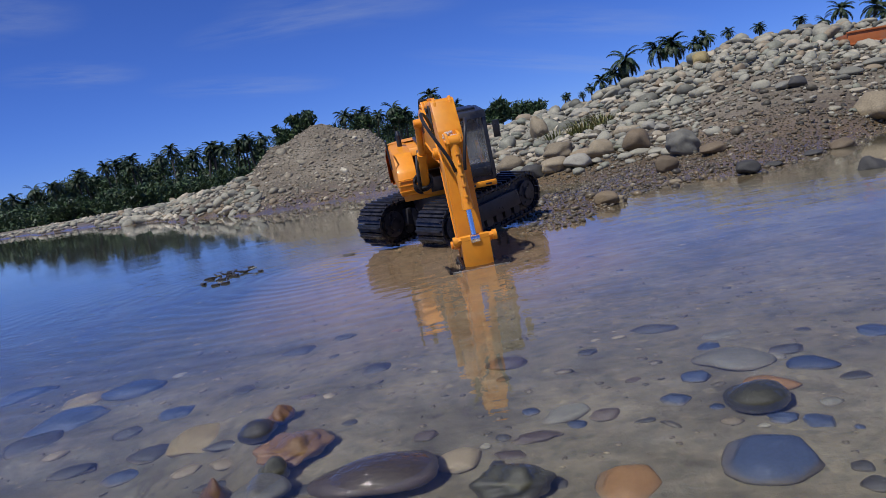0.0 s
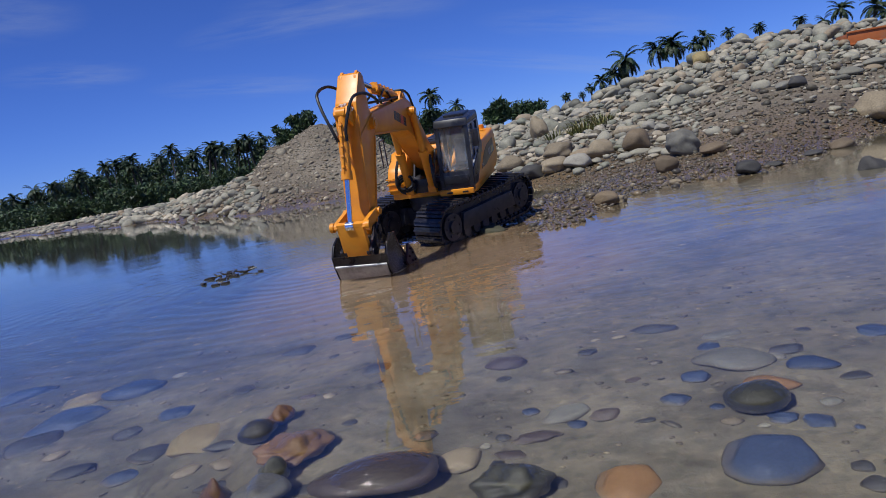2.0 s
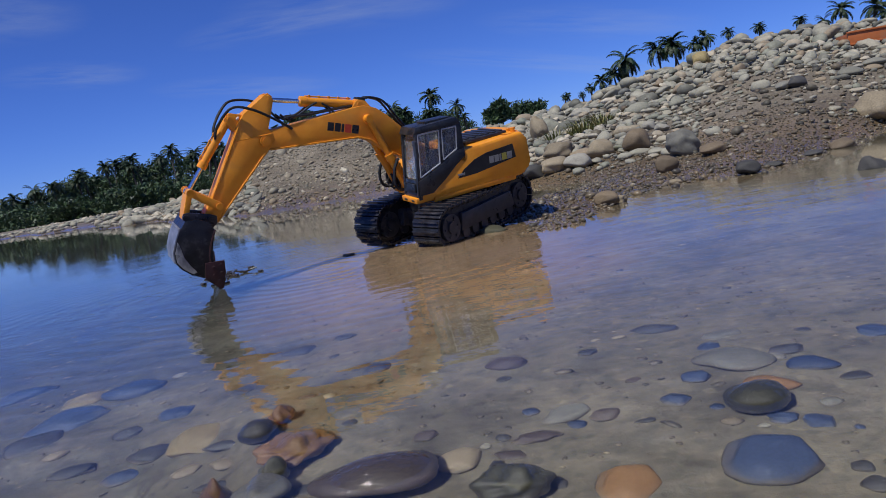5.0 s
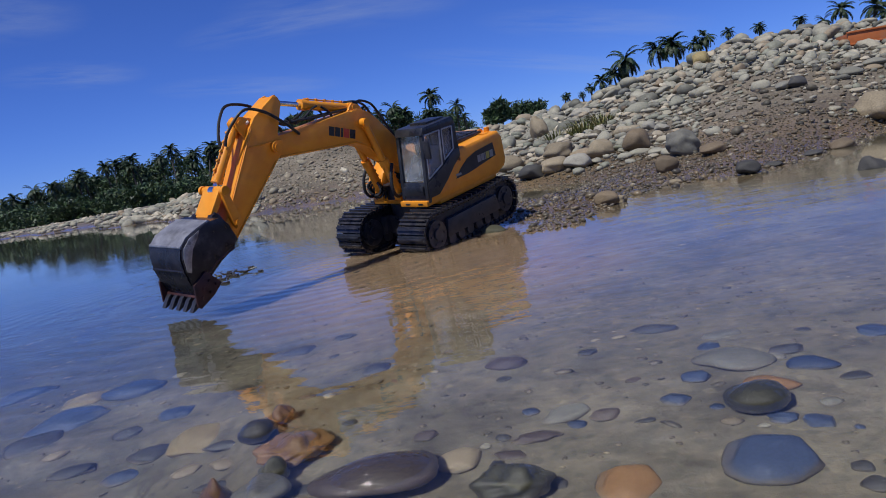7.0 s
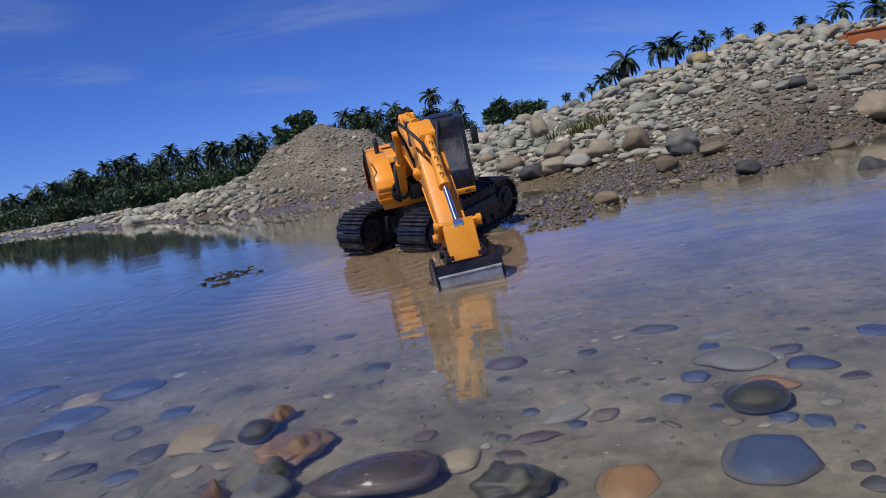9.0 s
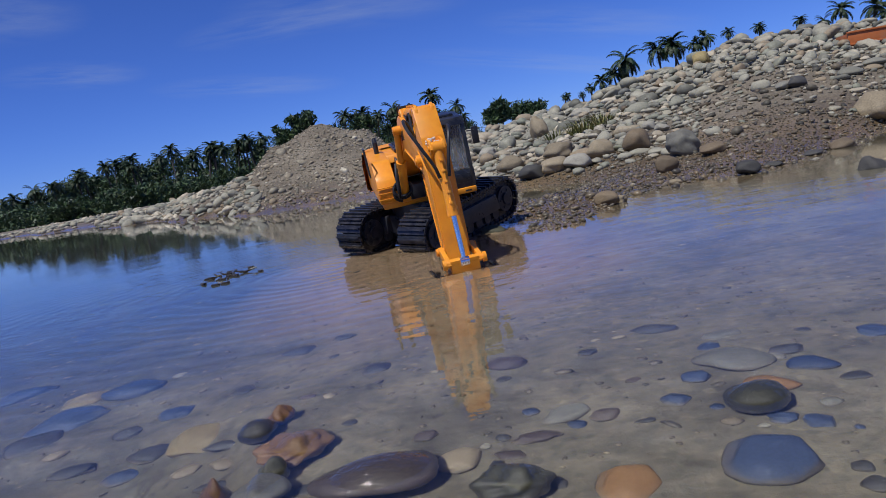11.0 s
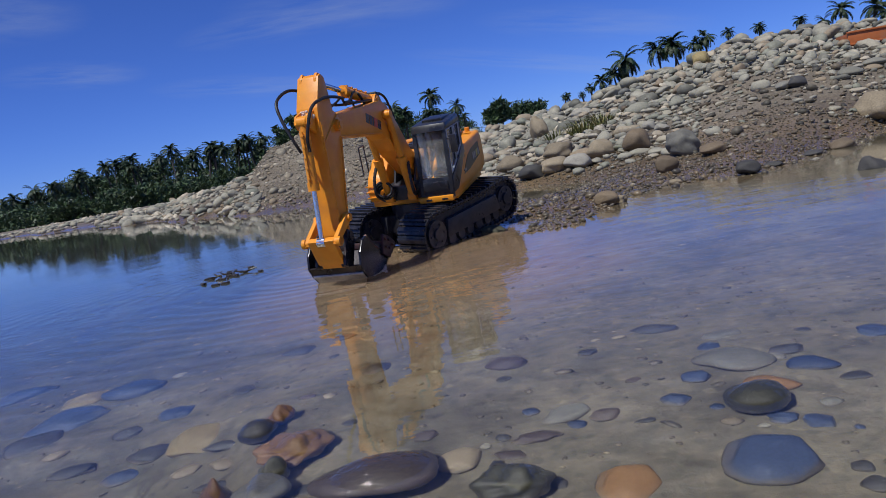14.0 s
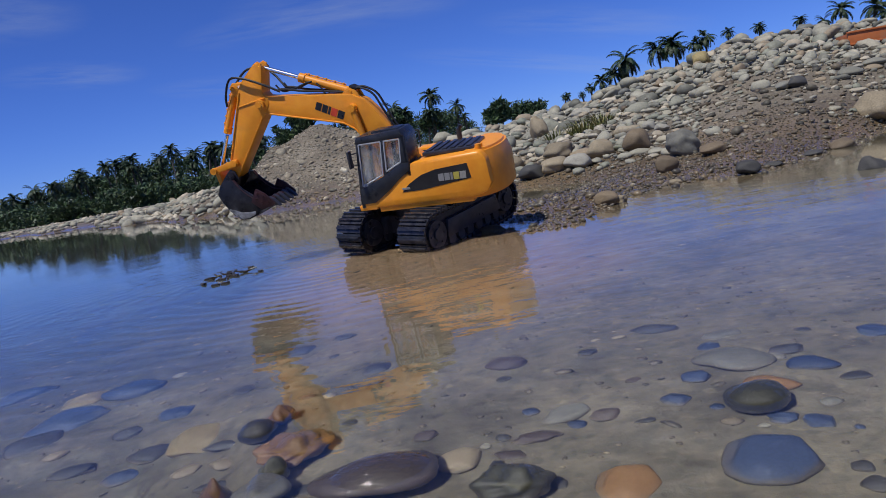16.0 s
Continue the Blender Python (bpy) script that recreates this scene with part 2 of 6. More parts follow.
def ground_material():
    m, nt, b = node_mat("sandy_gravel_mud", 0.75)
    base = ramp(nt, noise_tex(nt, 3.0, 6), [(0.3, (0.112, 0.094, 0.065)), (0.5, (0.180, 0.152, 0.108)), (0.72, (0.270, 0.233, 0.170))])
    vor = nt.nodes.new("ShaderNodeTexVoronoi")
    vor.inputs["Scale"].default_value = 330
    tc = nt.nodes.new("ShaderNodeTexCoord")
    nt.links.new(tc.outputs["Object"], vor.inputs["Vector"])
    speck = ramp(nt, vor.outputs["Color"], [(0.25, (0.45, 0.42, 0.38)), (0.6, (1, 1, 1)), (0.85, (1.35, 1.3, 1.25))])
    col = mix(nt, 0.65, base, speck, "MULTIPLY")
    fine = ramp(nt, noise_tex(nt, 260, 3), [(0.35, (0.6, 0.58, 0.55)), (0.65, (1.2, 1.2, 1.2))])
    col = mix(nt, 0.7, col, fine, "MULTIPLY")
    # wet earth by the waterline is darker: it follows the height above the water
    sep = nt.nodes.new("ShaderNodeSeparateXYZ")
    nt.links.new(tc.outputs["Object"], sep.inputs[0])
    wob = nt.nodes.new("ShaderNodeMath")
    wob.operation = "MULTIPLY_ADD"
    nt.links.new(noise_tex(nt, 5, 4), wob.inputs[0])
    wob.inputs[1].default_value = 0.05
    nt.links.new(sep.outputs["Z"], wob.inputs[2])
    wet = nt.nodes.new("ShaderNodeMapRange")
    wet.inputs["From Min"].default_value, wet.inputs["From Max"].default_value = 0.04, 0.12
    nt.links.new(wob.outputs[0], wet.inputs[0])
    col = mix(nt, wet.outputs[0], mix(nt, 1.0, col, (0.86, 0.72, 0.55), "MULTIPLY"), col)
    # grey silt settled on the bed under water
    silt_at = nt.nodes.new("ShaderNodeMapRange")
    silt_at.inputs["From Min"].default_value, silt_at.inputs["From Max"].default_value = 0.016, 0.030
    nt.links.new(wob.outputs[0], silt_at.inputs[0])
    silt = ramp(nt, noise_tex(nt, 17, 6, 0.6), [(0.3, (0.074, 0.066, 0.045)), (0.5, (0.117, 0.103, 0.072)), (0.7, (0.164, 0.145, 0.103))])
    silt = mix(nt, 0.55, silt, ramp(nt, noise_tex(nt, 95, 5, 0.75), [(0.3, (0.5, 0.5, 0.52)), (0.5, (1.0, 1.0, 1.0)), (0.72, (1.45, 1.42, 1.35))]), "MULTIPLY")
    grit = nt.nodes.new("ShaderNodeTexVoronoi")
    grit.inputs["Scale"].default_value = 210
    nt.links.new(tc.outputs["Object"], grit.inputs["Vector"])
    silt = mix(nt, 0.35, silt, ramp(nt, grit.outputs["Color"], [(0.12, (0.35, 0.36, 0.4)), (0.3, (0.95, 0.95, 0.95)), (0.8, (1.0, 1.0, 1.0)), (0.95, (1.9, 1.85, 1.7))]), "MULTIPLY")
    # deep water's light loss, darker and bluer, put into the bed's colour
    depth_dim_at = nt.nodes.new("ShaderNodeMapRange")
    depth_dim_at.inputs["From Min"].default_value, depth_dim_at.inputs["From Max"].default_value = -0.050, -0.012
    nt.links.new(wob.outputs[0], depth_dim_at.inputs[0])
    silt = mix(nt, depth_dim_at.outputs[0], mix(nt, 1.0, silt, (0.42, 0.50, 0.62), "MULTIPLY"), silt)
    # warm sandy bed round the machine, its orange reflection put into the colour too
    reflect_tinge = nt.nodes.new("ShaderNodeTexGradient")
    reflect_tinge.gradient_type = "SPHERICAL"
    cm = nt.nodes.new("ShaderNodeMapping")
    cm.vector_type = "TEXTURE"
    cm.inputs["Location"].default_value = (0.0, 0.92, 0)
    cm.inputs["Scale"].default_value = (0.27, 0.48, 0.5)
    nt.links.new(tc.outputs["Object"], cm.inputs[0])
    nt.links.new(cm.outputs[0], reflect_tinge.inputs[0])
    spread = nt.nodes.new("ShaderNodeMath")
    spread.operation = "MULTIPLY_ADD"
    nt.links.new(noise_tex(nt, 8, 5, 0.6), spread.inputs[0])
    spread.inputs[1].default_value = 0.5
    nt.links.new(reflect_tinge.outputs["Fac"], spread.inputs[2])
    tinge_mix = ramp(nt, spread.outputs[0], [(0.30, (0, 0, 0)), (0.75, (0.85, 0.85, 0.85))])
    sand = ramp(nt, noise_tex(nt, 60, 5, 0.65), [(0.3, (0.15, 0.098, 0.056)), (0.7, (0.245, 0.166, 0.098))])
    silt = mix(nt, tinge_mix, silt, sand)
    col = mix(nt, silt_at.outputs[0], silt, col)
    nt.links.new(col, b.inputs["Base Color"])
    r = nt.nodes.new("ShaderNodeMapRange")
    r.inputs["To Min"].default_value, r.inputs["To Max"].default_value = 0.26, 0.9
    nt.links.new(wet.outputs[0], r.inputs[0])
    nt.links.new(r.outputs[0], b.inputs["Roughness"])
    bump(nt, b, noise_tex(nt, 240, 6, 0.7), 0.45, 0.0025)
    return m


def build_ground():
    az = np.concatenate([np.arange(-180, -42, 3.0), np.arange(-42, 42, 0.2), np.arange(42, 180, 3.0)])
    rr = np.concatenate([np.geomspace(0.05, 6.0, 380)[:-1], np.geomspace(6.0, 4800, 110)])
    A, R = np.meshgrid(np.radians(az), rr)
    X, Y = R * np.sin(A), R * np.cos(A)
    Z = land_height(X, Y)
    n, k = len(az), len(rr)
    verts = np.stack([X.ravel(), Y.ravel(), Z.ravel()], 1)
    i, j = np.meshgrid(np.arange(k - 1), np.arange(n), indexing="ij")
    j2 = (j + 1) % n
    faces = np.stack([i * n + j, (i + 1) * n + j, (i + 1) * n + j2, i * n + j2], -1).reshape(-1, 4)
    verts = np.vstack([verts, [[0, 0, -0.045]]])
    fan = [(len(verts) - 1, q, (q + 1) % n) for q in range(n)]
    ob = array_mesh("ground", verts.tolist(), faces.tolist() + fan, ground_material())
    return tagged(ob, "brown sandy gravel shore and shallow pond bed", "ground", kind="structure")


ground = build_ground()


def water_material():
    m, nt, b = node_mat("clear_pond_water", 0.0, 0, 1.33)
    b.inputs["Transmission Weight"].default_value = 1.0
    b.inputs["Base Color"].default_value = (0.93, 0.95, 0.96, 1)
    n1 = noise_tex(nt, 9, 3, 0.5, stretch=(1, 2.6, 1))
    n2 = noise_tex(nt, 60, 2, 0.5, stretch=(1, 2.4, 1))
    add = nt.nodes.new("ShaderNodeMath")
    add.operation = "MULTIPLY_ADD"
    nt.links.new(n2, add.inputs[0])
    add.inputs[1].default_value = 0.26
    nt.links.new(n1, add.inputs[2])
    # cat's paws: patches of ripple on calmer water
    paw = ramp(nt, noise_tex(nt, 1.3, 3, 0.5), [(0.42, (0.18, 0.18, 0.18)), (0.62, (1, 1, 1))])
    wave = nt.nodes.new("ShaderNodeMath")
    wave.operation = "MULTIPLY"
    nt.links.new(add.outputs[0], wave.inputs[0])
    nt.links.new(paw, wave.inputs[1])
    # the far water lies sheltered and smooth
    tc = nt.nodes.new("ShaderNodeTexCoord")
    lee = nt.nodes.new("ShaderNodeTexGradient")
    lee.gradient_type = "SPHERICAL"
    lm = nt.nodes.new("ShaderNodeMapping")
    lm.vector_type = "TEXTURE"
    lm.inputs["Location"].default_value = (-0.1, 0.5, 0)
    lm.inputs["Scale"].default_value = (1.7, 1.7, 1.7)
    nt.links.new(tc.outputs["Object"], lm.inputs[0])
    nt.links.new(lm.outputs[0], lee.inputs[0])
    calm = nt.nodes.new("ShaderNodeMapRange")
    calm.inputs["From Max"].default_value = 0.6
    calm.inputs["To Min"].default_value, calm.inputs["To Max"].default_value = 0.16, 1.0
    nt.links.new(lee.outputs["Fac"], calm.inputs[0])
    still = nt.nodes.new("ShaderNodeMath")
    still.operation = "MULTIPLY"
    nt.links.new(wave.outputs[0], still.inputs[0])
    nt.links.new(calm.outputs[0], still.inputs[1])
    # rings spreading from where the bucket works
    mp = nt.nodes.new("ShaderNodeMapping")
    mp.vector_type = "TEXTURE"
    mp.inputs["Location"].default_value = (-0.16, 0.93, 0)
    nt.links.new(tc.outputs["Object"], mp.inputs[0])
    ring = nt.nodes.new("ShaderNodeTexWave")
    ring.wave_type, ring.rings_direction = "RINGS", "Z"
    ring.inputs["Scale"].default_value = 11
    ring.inputs["Distortion"].default_value = 2.5
    ring.inputs["Detail"].default_value = 1
    ring.inputs["Detail Scale"].default_value = 2
    nt.links.new(mp.outputs[0], ring.inputs["Vector"])
    fade = nt.nodes.new("ShaderNodeTexGradient")
    fade.gradient_type = "SPHERICAL"
    mp2 = nt.nodes.new("ShaderNodeMapping")
    mp2.vector_type = "TEXTURE"
    mp2.inputs["Location"].default_value = (-0.16, 0.93, 0)
    mp2.inputs["Scale"].default_value = (0.7, 0.7, 0.7)
    nt.links.new(tc.outputs["Object"], mp2.inputs[0])
    nt.links.new(mp2.outputs[0], fade.inputs[0])
    rf = nt.nodes.new("ShaderNodeMath")
    rf.operation = "MULTIPLY"
    nt.links.new(ring.outputs["Fac"], rf.inputs[0])
    nt.links.new(fade.outputs["Fac"], rf.inputs[1])
    tot = nt.nodes.new("ShaderNodeMath")
    tot.operation = "MULTIPLY_ADD"
    nt.links.new(rf.outputs[0], tot.inputs[0])
    tot.inputs[1].default_value = 0.22
    nt.links.new(still.outputs[0], tot.inputs[2])
    bump(nt, b, tot.outputs[0], 0.19, 0.006)
    return m


def build_water():
    bm = bmesh.new()
    rings = [0.0, 0.3, 1, 3, 8, 20, 60]
    prev = None
    for r in rings[1:]:
        ring = [bm.verts.new((r * math.cos(k * math.tau / 48), r * math.sin(k * math.tau / 48), 0)) for k in range(48)]
        if prev is None:
            bm.faces.new(ring)
        else:
            for k in range(48):
                bm.faces.new((prev[k], ring[k], ring[(k + 1) % 48], prev[(k + 1) % 48]))
        prev = ring
    ob = mesh_object("water", bm, water_material())
    ob.visible_shadow = False
    return tagged(ob, "still shallow clear pond water reflecting blue sky", "water", kind="structure")


water = build_water()


# ---------------------------------------------------------------- shape helpers for the machine
def add_box(bm, x0, x1, y0, y1, z0, z1, bevel=0.0, m=None):
    r = bmesh.ops.create_cube(bm, size=1.0)
    vs = r["verts"]
    for v in vs:
        v.co = Vector(((x0 + x1) / 2 + v.co.x * (x1 - x0), (y0 + y1) / 2 + v.co.y * (y1 - y0), (z0 + z1) / 2 + v.co.z * (z1 - z0)))
    if m:
        bmesh.ops.transform(bm, matrix=m, verts=vs)
    if bevel:
        es = list({e for v in vs for e in v.link_edges})
        bmesh.ops.bevel(bm, geom=es, offset=bevel, segments=2, affect="EDGES", profile=0.6)


def add_slab(bm, outline, y0, y1, bevel=0.0):
    """A plate: an outline of (x, z) pairs, carried from y0 to y1."""
    a = [bm.verts.new((x, y0, z)) for x, z in outline]
    b = [bm.verts.new((x, y1, z)) for x, z in outline]
    n = len(a)
    fs = [bm.faces.new(a), bm.faces.new(b[::-1])]
    for k in range(n):
        fs.append(bm.faces.new((a[k], b[k], b[(k + 1) % n], a[(k + 1) % n])))
    bmesh.ops.recalc_face_normals(bm, faces=fs)
    if bevel:
        es = list({e for f in fs for e in f.edges})
        bmesh.ops.bevel(bm, geom=es, offset=bevel, segments=2, affect="EDGES", profile=0.6)


def add_rod(bm, p, q, r, r2=None, seg=16):
    p, q = Vector(p), Vector(q)
    d = q - p
    m = Matrix.Translation((p + q) / 2) @ d.to_track_quat("Z", "Y").to_matrix().to_4x4()
    bmesh.ops.create_cone(bm, cap_ends=True, segments=seg, radius1=r, radius2=r if r2 is None else r2, depth=d.length, matrix=m)


def add_pin(bm, x, z, y0, y1, r, seg=16):
    add_rod(bm, (x, y0, z), (x, y1, z), r, seg=seg)


def add_tube(bm, pts, r, seg=8, ridges=0.0):
    """A hose through smooth points."""
    pts = [Vector(p) for p in pts]
    path = []
    for i in range(len(pts) - 1):
        p0, p1, p2, p3 = pts[max(i - 1, 0)], pts[i], pts[i + 1], pts[min(i + 2, len(pts) - 1)]
        for k in range(8):
            t = k / 8
            path.append(0.5 * (2 * p1 + (p2 - p0) * t + (2 * p0 - 5 * p1 + 4 * p2 - p3) * t * t + (3 * p1 - p0 - 3 * p2 + p3) * t ** 3))
    path.append(pts[-1])
    rings = []
    side = None
    for i, p in enumerate(path):
        d = (path[min(i + 1, len(path) - 1)] - path[max(i - 1, 0)]).normalized()
        if side is None:
            side = d.orthogonal().normalized()
        side = (side - d * side.dot(d)).normalized()
        up = d.cross(side)
        rr = r * (1 + ridges * (i % 2))
        rings.append([bm.verts.new(p + rr * (math.cos(a) * side + math.sin(a) * up)) for a in (k * math.tau / seg for k in range(seg))])
    fs = []
    for a, b in zip(rings, rings[1:]):
        for k in range(seg):
            fs.append(bm.faces.new((a[k], a[(k + 1) % seg], b[(k + 1) % seg], b[k])))
    fs += [bm.faces.new(rings[0][::-1]), bm.faces.new(rings[-1])]
    bmesh.ops.recalc_face_normals(bm, faces=fs)


def B():
    return bmesh.new()


def box_part(name, dims, material, parent, bevel=0.001, label="", m=None):
    bm = B()
    add_box(bm, *dims, bevel=bevel, m=m)
    return part(name, bm, material, parent, label)


# ---------------------------------------------------------------- the machine's measures (metres, its own space)
TRACK_L, TRACK_W, GAUGE, HUB_Z, HUB_X = 0.2264, 0.046, 0.165, 0.0345, 0.081
SWING_X = 0.0093
ARM_Y, BOOM_FOOT = -0.0101, (-0.0037, 0.1138)
Q_PIN, B_PIN, TIP = (0.1092, 0.0430), (0.1208, 0.0610), (0.2460, 0.0)
T_PIN, K_PIN, P3 = (-0.0447, 0.0262), (0.1012, 0.0021), (0.1209, 0.0)
C_PIN = (0.003, 0.050)
N_PIN, CRANK, LINK = (0.0061, -0.0306), 0.0387, 0.0313
LIFT_FOOT = (0.048, 0.080)

excavator = tagged(new("toy_excavator"), "yellow and black plastic toy excavator standing in shallow water", "toy excavator")


def build_track(side):
    yc = side * (GAUGE / 2 - TRACK_W / 2 - 0.002)
    rad = 0.0275
    bm = B()
    n = 20
    outline = [(HUB_X + rad * 0.86 * math.cos(a), HUB_Z + rad * 0.86 * math.sin(a)) for a in (-math.pi / 2 + k * math.pi / n for k in range(n + 1))]
    outline += [(-HUB_X + rad * 0.86 * math.cos(a), HUB_Z + rad * 0.86 * math.sin(a)) for a in (math.pi / 2 + k * math.pi / n for k in range(n + 1))]
    add_slab(bm, outline, yc - TRACK_W * 0.36, yc + TRACK_W * 0.36)
    track = part("crawler_track", bm, track_rubber, excavator, "wet black crawler track", 30)
    # side frame with its rollers
    for s in (-1, 1):
        bm = B()
        y = yc + s * TRACK_W * 0.36
        add_slab(bm, [(HUB_X - 0.018, HUB_Z - 0.010), (HUB_X - 0.024, HUB_Z + 0.013), (-HUB_X + 0.024, HUB_Z + 0.013), (-HUB_X + 0.018, HUB_Z - 0.010)], y, y + s * 0.006, 0.001)
        frame_ob = part("side_frame", bm, black_plastic, track)
        for hx in (HUB_X, -HUB_X):
            bm = B()
            add_pin(bm, hx, HUB_Z, y - s * 0.002, y + s * 0.0045, 0.0185, 24)
            add_pin(bm, hx, HUB_Z, y, y + s * 0.0075, 0.0085, 16)
            for k in range(6):
                a = k * math.tau / 6
                add_pin(bm, hx + 0.013 * math.cos(a), HUB_Z + 0.013 * math.sin(a), y, y + s * 0.006, 0.0018, 8)
            part("idler_wheel", bm, black_plastic, track)
        for k in range(6):
            bm = B()
            add_pin(bm, -0.052 + k * 0.0208, HUB_Z - 0.0145, y - s * 0.002, y + s * 0.004, 0.0075, 14)
            part("roller", bm, black_plastic, track)
    # shoes around the loop, one mesh
    bm = B()
    add_box(bm, -0.0052, 0.0052, -TRACK_W / 2, TRACK_W / 2, -0.0012, 0.0022, 0.0004)
    add_box(bm, -0.0020, 0.0008, -TRACK_W / 2 + 0.001, TRACK_W / 2 - 0.001, 0.0015, 0.0052, 0.0004)
    add_box(bm, -0.0040, 0.0040, TRACK_W / 2 - 0.009, TRACK_W / 2 - 0.004, -0.004, 0.0, 0.0004)
    add_box(bm, -0.0040, 0.0040, -TRACK_W / 2 + 0.004, -TRACK_W / 2 + 0.009, -0.004, 0.0, 0.0004)
    first = part("shoe", bm, track_rubber, track)
    straight, arc = 2 * HUB_X, math.pi * rad
    loop = 2 * straight + 2 * arc
    count = 44
    for k in range(count):
        s = k * loop / count
        if s < straight:
            x, z, a = -HUB_X + s, HUB_Z + rad, 0
            z -= 0.0022 * math.sin(math.pi * s / straight)
        elif s < straight + arc:
            th = (s - straight) / rad
            x, z, a = HUB_X + rad * math.sin(th), HUB_Z + rad * math.cos(th), math.degrees(th)
        elif s < 2 * straight + arc:
            x, z, a = HUB_X - (s - straight - arc), HUB_Z - rad, 180
        else:
            th = math.pi + (s - 2 * straight - arc) / rad
            x, z, a = -HUB_X + rad * math.sin(th), HUB_Z + rad * math.cos(th), math.degrees(th)
        shoe = first if k == 0 else new("shoe", first.data)
        shoe.parent = track
        shoe.matrix_basis = Matrix.Translation((x, yc, z)) @ rot("Y", a)


for sd in (1, -1):
    build_track(sd)

bm = B()
add_box(bm, -0.05, 0.05, -0.04, 0.04, 0.022, 0.05, 0.004)
for s in (-1, 1):
    for x in (-0.045, 0.045):
        add_slab(bm, [(x - 0.016, 0.026), (x + 0.016, 0.026), (x + 0.012, 0.05), (x - 0.012, 0.05)], s * 0.03, s * 0.056, 0.002)
part("undercarriage", bm, black_plastic, excavator)
bm = B()
add_rod(bm, (SWING_X, 0, 0.048), (SWING_X, 0, 0.066), 0.045, seg=32)
part("slew_ring", bm, black_plastic, excavator)

# ---- the house that swings
bm = B()
add_box(bm, -0.095, 0.038, -0.058, 0.066, 0.0655, 0.074, 0.002)
house = part("house", bm, yellow, excavator, "yellow upper body")


def side_panel():
    """The left flank: low under the cab's door, rising in a sweep to the engine cover."""
    bm = B()
    line = [(0.062, 0.072), (0.060, 0.082), (0.040, 0.086), (0.015, 0.098), (-0.004, 0.115), (-0.018, 0.127), (-0.112, 0.131),
            (-0.120, 0.120), (-0.122, 0.088), (-0.117, 0.078), (-0.100, 0.072)]
    add_slab(bm, line, 0.026, 0.0685, 0.0045)
    return part("left_flank", bm, yellow, house, "", 55)


side_panel()
bm = B()
add_slab(bm, [(0.040, 0.073), (0.042, 0.092), (0.032, 0.108), (0.005, 0.128), (-0.112, 0.131), (-0.120, 0.12), (-0.122, 0.088), (-0.100, 0.072)], -0.062, -0.034, 0.005)
part("right_flank", bm, yellow, house, "", 55)
bm = B()
segs = [(-0.090 - 0.047 * math.cos(a) ** 0.8 if math.cos(a) > 0 else -0.09, 0.068 * math.sin(a)) for a in (-math.pi / 2 + k * math.pi / 16 for k in range(17))]
lo = [bm.verts.new((x, y, 0.070)) for x, y in segs]
mid = [bm.verts.new((x, y, 0.112)) for x, y in segs]
top = [bm.verts.new((-0.09 + (x + 0.09) * 0.86, y * 0.95, 0.131)) for x, y in segs]
for a, b in ((lo, mid), (mid, top)):
    for k in range(16):
        bm.faces.new((a[k], a[k + 1], b[k + 1], b[k]))
for ring in (lo, top):
    bm.faces.new(ring)
bmesh.ops.recalc_face_normals(bm, faces=bm.faces)
bmesh.ops.bevel(bm, geom=[e for e in bm.edges if e.calc_face_angle(0) > 0.5], offset=0.003, segments=2, affect="EDGES")
part("counterweight", bm, yellow, house, "", 50)
bm = B()
add_slab(bm, [(-0.018, 0.118), (-0.024, 0.1285), (-0.108, 0.1285), (-0.112, 0.118)], -0.036, 0.028, 0.002)
part("engine_cover", bm, yellow, house)
bm = B()
add_box(bm, -0.100, -0.030, -0.022, 0.048, 0.129, 0.1345, 0.0015)
for k in range(6):
    add_box(bm, -0.096 + k * 0.011, -0.090 + k * 0.011, -0.018, 0.044, 0.134, 0.1362, 0.0005)
part("engine_grille", bm, black_plastic, house, "black slatted engine cover")
bm = B()
add_rod(bm, (-0.058, -0.045, 0.128), (-0.058, -0.045, 0.146), 0.0036)
add_rod(bm, (-0.058, -0.045, 0.145), (-0.062, -0.045, 0.151), 0.0030)
part("exhaust_pipe", bm, black_plastic, house)
bm = B()
add_rod(bm, (-0.108, 0.052, 0.13), (-0.108, 0.052, 0.137), 0.004)
add_rod(bm, (-0.108, 0.040, 0.13), (-0.108, 0.040, 0.135), 0.003)
part("filler_cap", bm, yellow, house)
bm = B()
for x in (0.030, 0.012):
    add_rod(bm, (x, -0.0665, 0.112), (x - 0.003, -0.0675, 0.150), 0.0010, seg=8)
add_rod(bm, (0.027, -0.0675, 0.150), (0.009, -0.0675, 0.150), 0.0010, seg=8)
part("handrail", bm, black_plastic, house)
bm = B()
for k in range(3):
    add_box(bm, 0.0405, 0.0425, -0.063, -0.039, 0.080 + k * 0.008, 0.0815 + k * 0.008, 0.0003)
part("tool_box_ribs", bm, yellow, house)

box_part("boom_mount", (-0.03, 0.046, -0.033, 0.019, 0.0735, 0.094), black_plastic, house, 0.002)
for s in (-1, 1):
    bm = B()
    add_slab(bm, [(-0.02, 0.09), (-0.012, 0.126), (0.006, 0.126), (0.030, 0.09)], ARM_Y + s * 0.0150 - 0.0015, ARM_Y + s * 0.0150 + 0.0015, 0.0008)
    part("mount_plate", bm, black_plastic, house)
bm = B()
for k in range(3):
    a0 = k * 0.004
    add_tube(bm, [(0.050 + a0, -0.030 + 0.012 * math.cos(q), 0.086 + a0 + 0.010 * math.sin(q)) for q in (j * math.tau / 10 for j in range(11))], 0.0017, ridges=0.25)
part("hose_coil", bm, hose_black, house)

